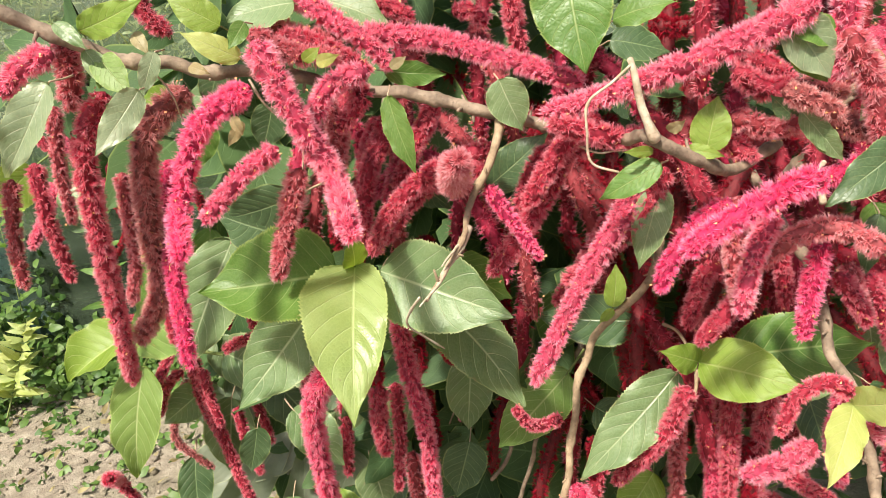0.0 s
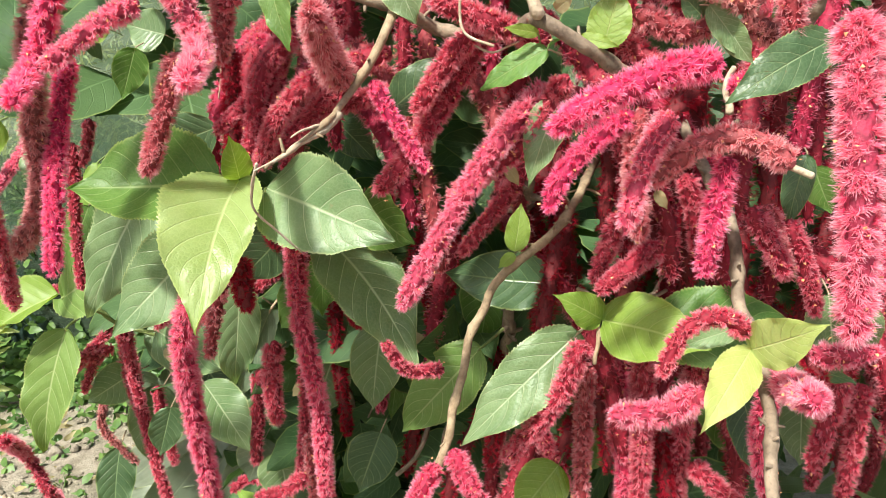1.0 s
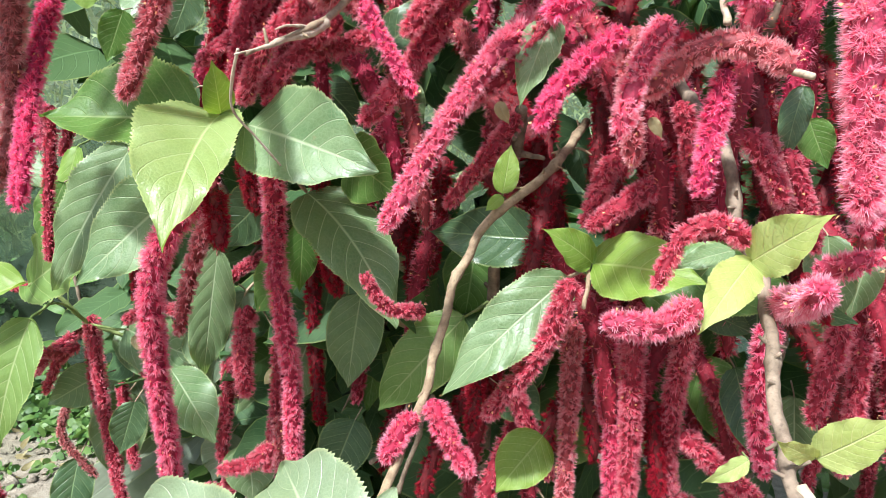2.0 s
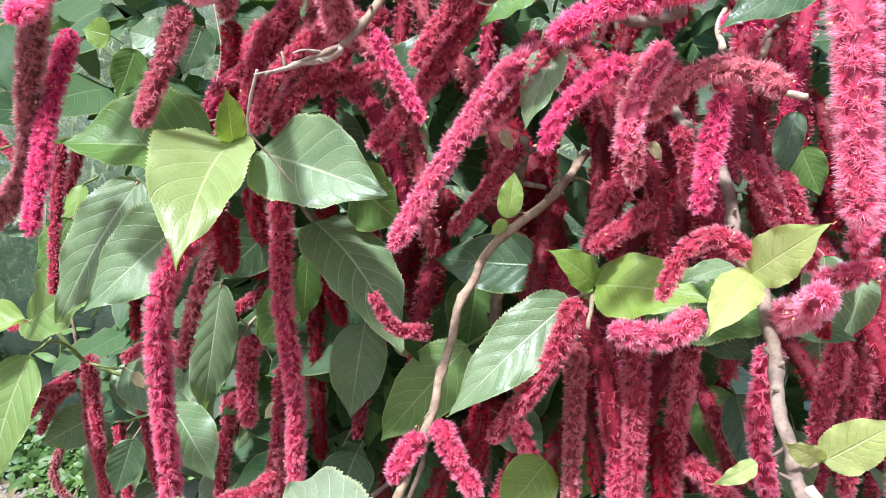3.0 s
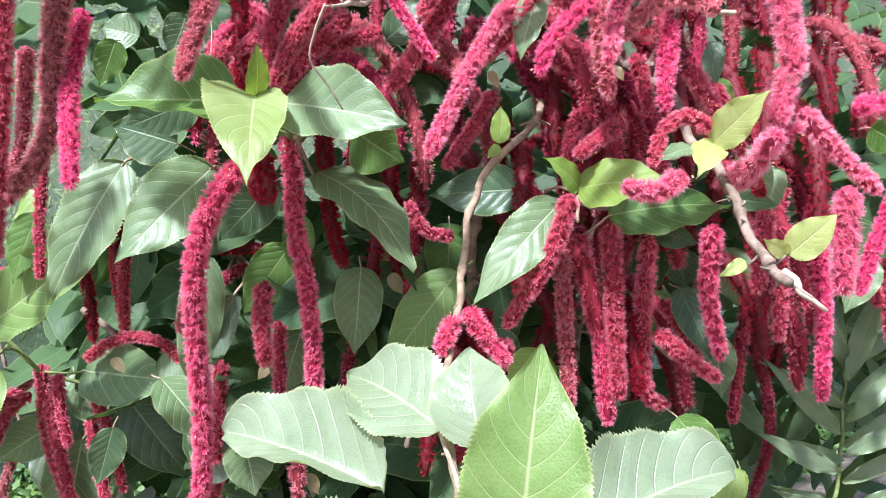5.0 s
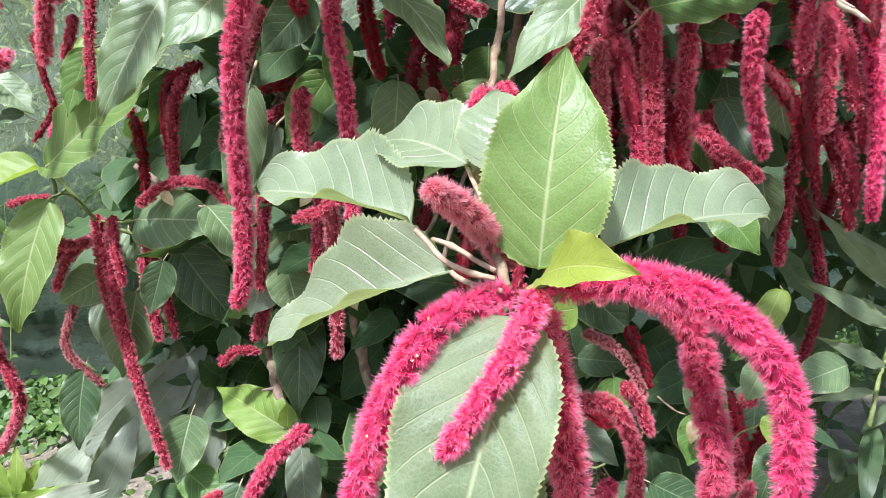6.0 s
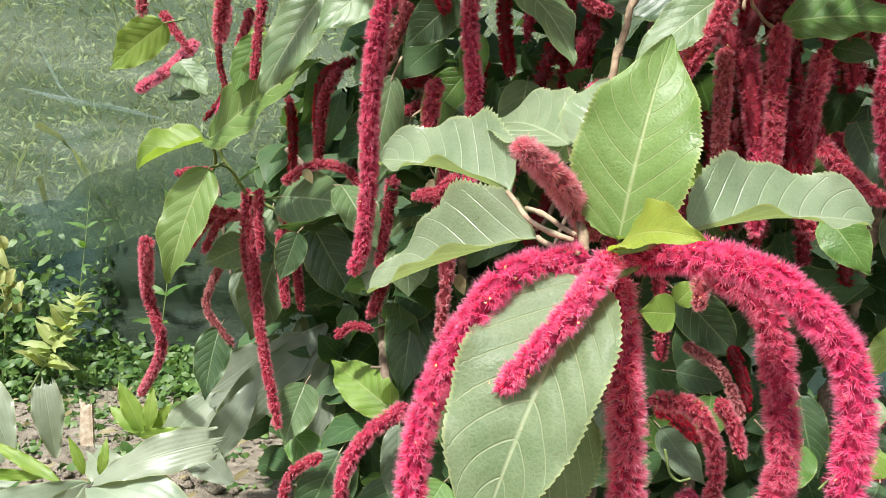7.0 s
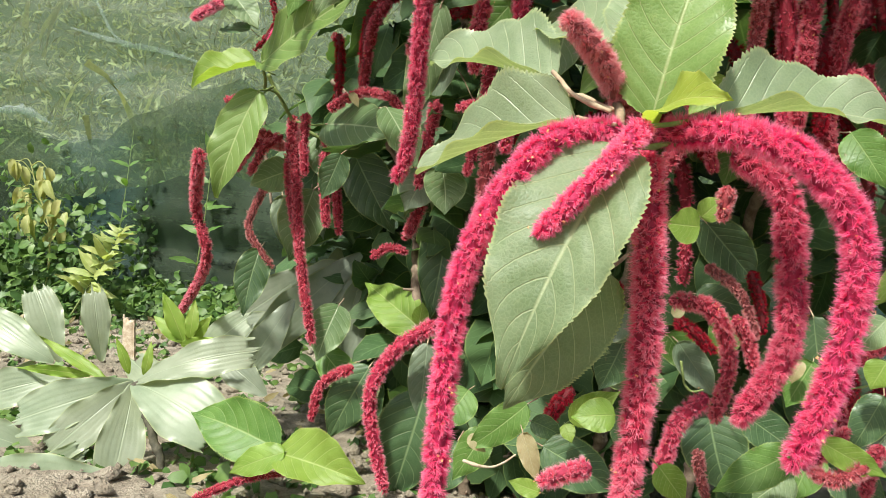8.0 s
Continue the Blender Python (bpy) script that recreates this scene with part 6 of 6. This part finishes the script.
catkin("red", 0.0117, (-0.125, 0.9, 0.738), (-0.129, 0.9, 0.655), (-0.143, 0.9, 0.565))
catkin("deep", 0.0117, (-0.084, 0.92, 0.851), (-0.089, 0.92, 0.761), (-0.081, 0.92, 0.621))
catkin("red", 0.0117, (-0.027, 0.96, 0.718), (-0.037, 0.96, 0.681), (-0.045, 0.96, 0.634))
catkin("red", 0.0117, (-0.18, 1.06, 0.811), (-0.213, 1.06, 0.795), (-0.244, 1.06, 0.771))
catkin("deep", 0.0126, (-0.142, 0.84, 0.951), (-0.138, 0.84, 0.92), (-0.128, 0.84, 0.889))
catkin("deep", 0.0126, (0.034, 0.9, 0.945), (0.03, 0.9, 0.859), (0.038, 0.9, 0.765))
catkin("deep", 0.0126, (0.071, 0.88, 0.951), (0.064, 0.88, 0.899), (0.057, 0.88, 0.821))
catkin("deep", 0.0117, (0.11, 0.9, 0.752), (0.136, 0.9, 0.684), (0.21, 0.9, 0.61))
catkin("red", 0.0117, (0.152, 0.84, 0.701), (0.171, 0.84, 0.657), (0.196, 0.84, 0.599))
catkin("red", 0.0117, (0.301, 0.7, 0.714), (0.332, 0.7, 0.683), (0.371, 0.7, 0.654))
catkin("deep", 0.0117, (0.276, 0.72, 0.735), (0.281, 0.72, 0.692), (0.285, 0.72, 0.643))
catkin("red", 0.011, (-0.567, 1.18, 0.617), (-0.607, 1.18, 0.617), (-0.644, 1.18, 0.591))
catkin("red", 0.0119, (-0.437, 1.12, 0.594), (-0.433, 1.12, 0.528), (-0.421, 1.12, 0.456))
catkin("red", 0.011, (-0.488, 1.14, 0.661), (-0.488, 1.14, 0.614), (-0.48, 1.14, 0.547))
catkin("red", 0.013, (-0.552, 1.24, 0.665), (-0.547, 1.24, 0.535), (-0.51, 1.24, 0.391))
catkin("red", 0.012, (-0.563, 1.22, 0.622), (-0.596, 1.22, 0.597), (-0.621, 1.21, 0.537))
catkin("red", 0.012, (-0.483, 1.24, 0.632), (-0.456, 1.24, 0.567), (-0.432, 1.24, 0.44))
catkin("deep", 0.012, (-0.469, 1.22, 0.829), (-0.459, 1.22, 0.764), (-0.459, 1.22, 0.698))
catkin("red", 0.013, (-0.358, 1.16, 0.884), (-0.384, 1.16, 0.831), (-0.391, 1.16, 0.71))
catkin("red", 0.013, (-0.129, 0.8, 0.794), (-0.135, 0.8, 0.748), (-0.133, 0.8, 0.696))
catkin("red", 0.012, (-0.241, 1.08, 0.557), (-0.246, 1.08, 0.507), (-0.265, 1.08, 0.451))
catkin("brown", 0.009, (0.201, 0.84, 0.475), (0.248, 0.84, 0.443), (0.277, 0.84, 0.386))
catkin("deep", 0.01, (0.263, 0.86, 0.474), (0.28, 0.86, 0.43), (0.288, 0.86, 0.392))
catkin("red", 0.011, (0.383, 0.84, 0.326), (0.396, 0.84, 0.283), (0.393, 0.84, 0.252))
catkin("deep", 0.012, (0.42, 0.92, 0.362), (0.435, 0.92, 0.3), (0.436, 0.92, 0.235))
catkin("red", 0.012, (0.429, 0.8, 0.278), (0.42, 0.8, 0.247), (0.418, 0.8, 0.211))
catkin("pink", 0.0115, (-0.065, 0.63, 1.182), (-0.096, 0.63, 1.174), (-0.12, 0.63, 1.142))
catkin("dull", 0.0115, (-0.114, 0.66, 1.172), (-0.103, 0.66, 1.134), (-0.108, 0.66, 1.091))
catkin("red", 0.0115, (-0.145, 0.68, 1.216), (-0.103, 0.68, 1.199), (-0.069, 0.68, 1.175))
catkin("dull", 0.0115, (-0.164, 0.66, 1.22), (-0.129, 0.66, 1.2), (-0.091, 0.66, 1.193))
catkin("red", 0.0115, (-0.062, 0.72, 1.129), (-0.088, 0.72, 1.079), (-0.106, 0.72, 1.014))
catkin("crimson", 0.0115, (-0.023, 0.75, 1.119), (-0.064, 0.75, 1.069), (-0.089, 0.75, 0.992))
catkin("dull", 0.0125, (0.284, 0.56, 1.179), (0.305, 0.56, 1.139), (0.315, 0.56, 1.095))
catkin("dull", 0.0105, (0.218, 0.6, 1.119), (0.251, 0.6, 1.105), (0.275, 0.6, 1.11))
catkin("red", 0.0115, (0.234, 0.64, 1.147), (0.261, 0.64, 1.129), (0.282, 0.64, 1.135))
catkin("brown", 0.0105, (0.246, 0.57, 1.14), (0.268, 0.57, 1.13), (0.291, 0.57, 1.116))
catkin("red", 0.0115, (0.159, 0.62, 1.102), (0.116, 0.6, 1.115), (0.077, 0.59, 1.131))
catkin("red", 0.0115, (0.122, 0.64, 1.123), (0.087, 0.64, 1.095), (0.055, 0.64, 1.05))
catkin("dull", 0.0115, (0.226, 0.6, 1.051), (0.222, 0.6, 1.007), (0.228, 0.6, 0.955))
catkin("red", 0.0105, (0.173, 0.62, 1.076), (0.143, 0.62, 1.029), (0.083, 0.62, 0.983))
catkin("red", 0.011, (-0.176, 0.84, 1.063), (-0.156, 0.84, 1.08), (-0.125, 0.84, 1.086))
catkin("crimson", 0.011, (-0.134, 0.82, 1.118), (-0.111, 0.82, 1.101), (-0.108, 0.82, 1.061))
catkin("crimson", 0.012, (-0.048, 0.8, 1.081), (-0.072, 0.8, 1.054), (-0.109, 0.8, 1.027))


# shaded inside of the shrub
def inside(n, lo, hi, reach=0.76):
    """Places spread through the shrub's dark middle, behind its front curtain."""
    out = []
    while len(out) < n:
        p = rng.uniform(lo, hi)
        z = p[2]
        front = reach + 0.05 * abs(p[0] - 0.15) + 0.25 * max(0.0, 0.55 - z) + 1.1 * max(0.0, -0.08 - p[0])
        if p[1] > front and not (p[0] > 0.44 and z < 0.75) and ((p[0] - 0.25) / 0.85) ** 2 + ((z - 0.75) / 0.90) ** 2 < 1:
            out.append(p)
    return out


def box(n, lo, hi):
    return [rng.uniform(lo, hi) for _ in range(n)]


# darker leaf colour stands in for shade; the back boxes block light from behind
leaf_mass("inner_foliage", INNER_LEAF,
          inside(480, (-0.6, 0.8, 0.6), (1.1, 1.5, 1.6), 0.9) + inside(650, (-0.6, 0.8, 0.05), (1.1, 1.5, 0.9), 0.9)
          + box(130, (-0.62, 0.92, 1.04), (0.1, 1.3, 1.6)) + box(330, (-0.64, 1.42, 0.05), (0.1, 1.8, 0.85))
          + box(420, (-0.45, 1.4, 0.4), (1.6, 1.75, 1.8)), 0.13, shrub, "inner leaves with shade put into their darker colour")
# lower ones mostly take the shade-darkened deep red
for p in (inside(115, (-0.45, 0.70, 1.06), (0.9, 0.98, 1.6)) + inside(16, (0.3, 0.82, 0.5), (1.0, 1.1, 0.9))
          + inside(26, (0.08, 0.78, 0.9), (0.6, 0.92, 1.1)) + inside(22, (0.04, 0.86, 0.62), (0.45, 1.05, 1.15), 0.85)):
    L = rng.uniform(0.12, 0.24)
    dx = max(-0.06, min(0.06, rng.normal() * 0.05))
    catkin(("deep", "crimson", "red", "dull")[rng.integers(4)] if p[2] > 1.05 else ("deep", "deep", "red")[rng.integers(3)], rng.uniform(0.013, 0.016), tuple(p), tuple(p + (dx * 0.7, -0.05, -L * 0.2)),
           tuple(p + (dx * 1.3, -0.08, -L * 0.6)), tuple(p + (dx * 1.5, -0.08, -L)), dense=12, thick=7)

# bamboo's crowded lower leaves, their shade put into a darker leaf colour
leaf_mass("bamboo_leaves", BAMBOO_LEAF, box(430, (0.66, 1.12, 0.0), (1.6, 1.6, 0.82)), 0.17, bamboo, "", shape="lance",
          aim=np.array([0.0, -0.1, 0.25]), slim=0.2)

# ---- weeds, grass and litter ----
def fern_weed(base, tip, leaflets, size, material, label):
    """A weed with a stalk and leaflets in pairs."""
    weed = thing("weed", base, label, "weed", "weeds at the fence")
    b, t = np.array(base), np.array(tip)
    mid = (b + t) / 2 + (0.02, -0.02, 0.01)
    v, f = tube([tuple(b), tuple(mid), tuple(t)], lambda s: 0.003 * (1.1 - 0.8 * s), 0.01, 6)
    put_part("stalk", mesh_from("stalk", v, f), BARK["green"], weed)
    q, d, at = spline([tuple(b), tuple(mid), tuple(t)], 0.01)
    for n in range(leaflets):
        s = 0.25 + 0.75 * n / leaflets
        p, way = q[int(s * (len(q) - 1))], d[int(s * (len(q) - 1))]
        for side in (-1, 1):
            out = np.array([side, -0.25, -0.15]) + way * 0.7 + rng.normal(0, 0.45, 3)
            out /= np.linalg.norm(out)
            L = size * (1.2 - 0.6 * s) * rng.uniform(0.5, 1.5)
            v, f, u = blade_arrays(p, p + out * L, (0.1, -0.7, 0.7), L * 0.27, 0.09, "lance", 12, 5)
            put_part("leaflet", mesh_from("leaflet", v, f, u), material, weed)


def wilted_weed(base, tip, label):
    """A weed gone limp: a bent stalk, side shoots and leaves that hang and curl."""
    weed = thing("weed", base, label, "weed", "weeds at the fence")
    b, t = np.array(base), np.array(tip)
    line = [tuple(b), tuple(b + (t - b) * 0.45 + (0.05, 0, 0.02)), tuple(b + (t - b) * 0.8 + (0.02, 0, 0.0)), tuple(t), tuple(t + (-0.04, -0.02, -0.02))]
    q, _, _ = spline(line, 0.01)
    v, f = tube(line, lambda s: 0.004 * (1.1 - 0.7 * s), 0.01, 6)
    put_part("stalk", mesh_from("stalk", v, f), LEAF["wilted"], weed)
    for n in range(9):
        at = q[int((0.4 + 0.06 * n) * (len(q) - 1))]
        side = (-1) ** n
        end = at + np.array([side * rng.uniform(0.05, 0.13), -0.03, rng.uniform(-0.02, 0.05)])
        shoot = [tuple(at), tuple((at + end) / 2 + (0, 0, 0.025)), tuple(end)]
        v, f = tube(shoot, lambda s: 0.0022 * (1.1 - 0.6 * s), 0.01, 5)
        put_part("shoot", mesh_from("shoot", v, f), LEAF["wilted"], weed)
        for m in range(3):
            root = at + (end - at) * (0.5 + 0.25 * m) + np.array([0, 0, 0.01])
            drop = root + np.array([rng.normal() * 0.025, rng.normal() * 0.02, -rng.uniform(0.05, 0.10)])
            v, f, u = blade_arrays(root, drop, (rng.normal() * 0.5, -1, 0.3), 0.034, 0.1, "ovate", 14, 7, 0.9)
            put_part("leaf", mesh_from("leaf", v, f, u), LEAF["wilted"], weed)


fern_weed((-1.675, 2.2, 0.0), (-1.525, 2.25, 0.34), 26, 0.085, LEAF["frond"], "yellow-green feathery weed at the foot of the fence")
wilted_weed((-1.93, 2.40, 0.0), (-2.09, 2.45, 0.53), "wilted yellowing weed with limp hanging leaves")
fern_weed((-1.85, 2.68, 0.0), (-1.80, 2.68, 0.70), 7, 0.08, LEAF["green"], "slender green weed against the plastic sheet")
fern_weed((-1.5, 2.72, 0.0), (-1.46, 2.72, 0.75), 5, 0.11, LEAF["green"], "slender green weed against the plastic sheet")
def scatter(n, lo, hi, keep=lambda x, y: True):
    out = []
    while len(out) < n:
        x, y = rng.uniform(lo, hi)
        if keep(x, y):
            out.append((x, y))
    return out


places = []
for x, y in scatter(160, (-2.9, 2.28), (-1.6, 2.78)) + scatter(1050, (-4.2, 1.9), (2.2, 2.82), lambda x, y: y > (2.35 if x > -1.7 else 2.15) + 0.25 * noise.noise((x * 2.5, y * 2.5, 1))):
    top = max(0.02, (y - 2.1) * 0.15) * rng.uniform(0.4, 1.3) + (0.62 * rng.uniform(0, 1) * rng.uniform(0.3, 1) if x < -1.7 and y > 2.3 else 0)
    for _ in range(13):
        places.append((x + rng.normal() * 0.035, y + rng.normal() * 0.035, ground_height(x, y) + rng.uniform(0.005, 0.03 + top)))
leaf_mass("weeds", WEED_LEAF, places, 0.047, label="low green weeds along the foot of the fence", category="weeds", slim=0.5, rows=4, cols=3)
places = []
for x, y in scatter(760, (-2.6, 0.9), (0.1, 2.5)):
    for _ in range(5):
        places.append((x + rng.normal() * 0.012, y + rng.normal() * 0.012, ground_height(x, y) + rng.uniform(0.002, 0.015)))
leaf_mass("seedlings", WEED_LEAF, places, 0.033, label="tiny green seedlings on bare soil", category="weeds", slim=0.6, rows=4, cols=3)
places = [(x, y, rng.uniform(0.3, 3.1)) for x, y in scatter(52000, (-6.5, 3.0), (0.6, 3.5))]
leaf_mass("tall_weeds", GRASS_LEAF, places, 0.05, label="tall tangled sunlit grass beyond the plastic sheet", category="weeds", shape="lance",
          aim=np.array([0.15, 0.0, 0.2]), slim=0.24, rows=4, cols=2, spread=0.9)
places = [(x, 3.0 + 0.1 * abs(y), rng.uniform(0.2, 1.5)) for x, y in scatter(260, (-6.0, -1), (0.5, 1))]
leaf_mass("dry_stalks", GRASS_LEAF, places, 0.34, label="thin weed stalks beyond the plastic sheet", category="weeds", shape="lance",
          aim=np.array([0.1, 0.0, 0.7]), slim=0.008, rows=5, cols=3)
# plain added sheet, keeps the sky from showing through the grass
hedge = bpy.data.meshes.new("hedge")
hedge.from_pydata([(-30, 5.4, -0.1), (30, 5.4, -0.1), (30, 5.8, 4.6), (-30, 5.8, 4.6)], [], [(0, 1, 2, 3)])
hedge.materials.append(foliage_material("hedge", (0.045, 0.085, 0.030), (0.045, 0.085, 0.030)))
tagged(new("backdrop", hedge), "plain dark green sheet added behind the fence to block the sky", "hedge", kind="structure")
vs, fs, n = [], [], 0
for x, y in scatter(5200, (-2.8, 0.8), (0.3, 2.7)):
    r = rng.gamma(1.2, 0.0045) + 0.002
    e = np.array([[1, 0, 0], [-1, 0, 0], [0, 1, 0], [0, -1, 0], [0, 0, 0.8], [0, 0, -0.8]]) * r * rng.uniform(0.6, 1.3, (6, 1))
    vs.append(e @ np.array(Euler((0, 0, rng.uniform(0, 6))).to_matrix()) + (x, y, ground_height(x, y) + r * 0.3))
    fs.append(np.array([(0, 2, 4), (2, 1, 4), (1, 3, 4), (3, 0, 4), (2, 0, 5), (1, 2, 5), (3, 1, 5), (0, 3, 5)]) + n)
    n += 6
me = mesh_from("soil_clods", np.vstack(vs), np.vstack(fs))
me.materials.append(SOIL)
tagged(new("soil_clods", me), "small dry clods of pale soil", "soil", kind="stuff")
places = [(x, y, 0.012 + ground_height(x, y)) for x, y in scatter(330, (-2.3, 0.8), (0.4, 2.4))]
leaf_mass("leaf_litter", LEAF["tan"], places, 0.04, label="dry tan leaf scraps on the soil", category="litter", aim=np.array([0.6, 0.2, 0.0]), slim=0.3)
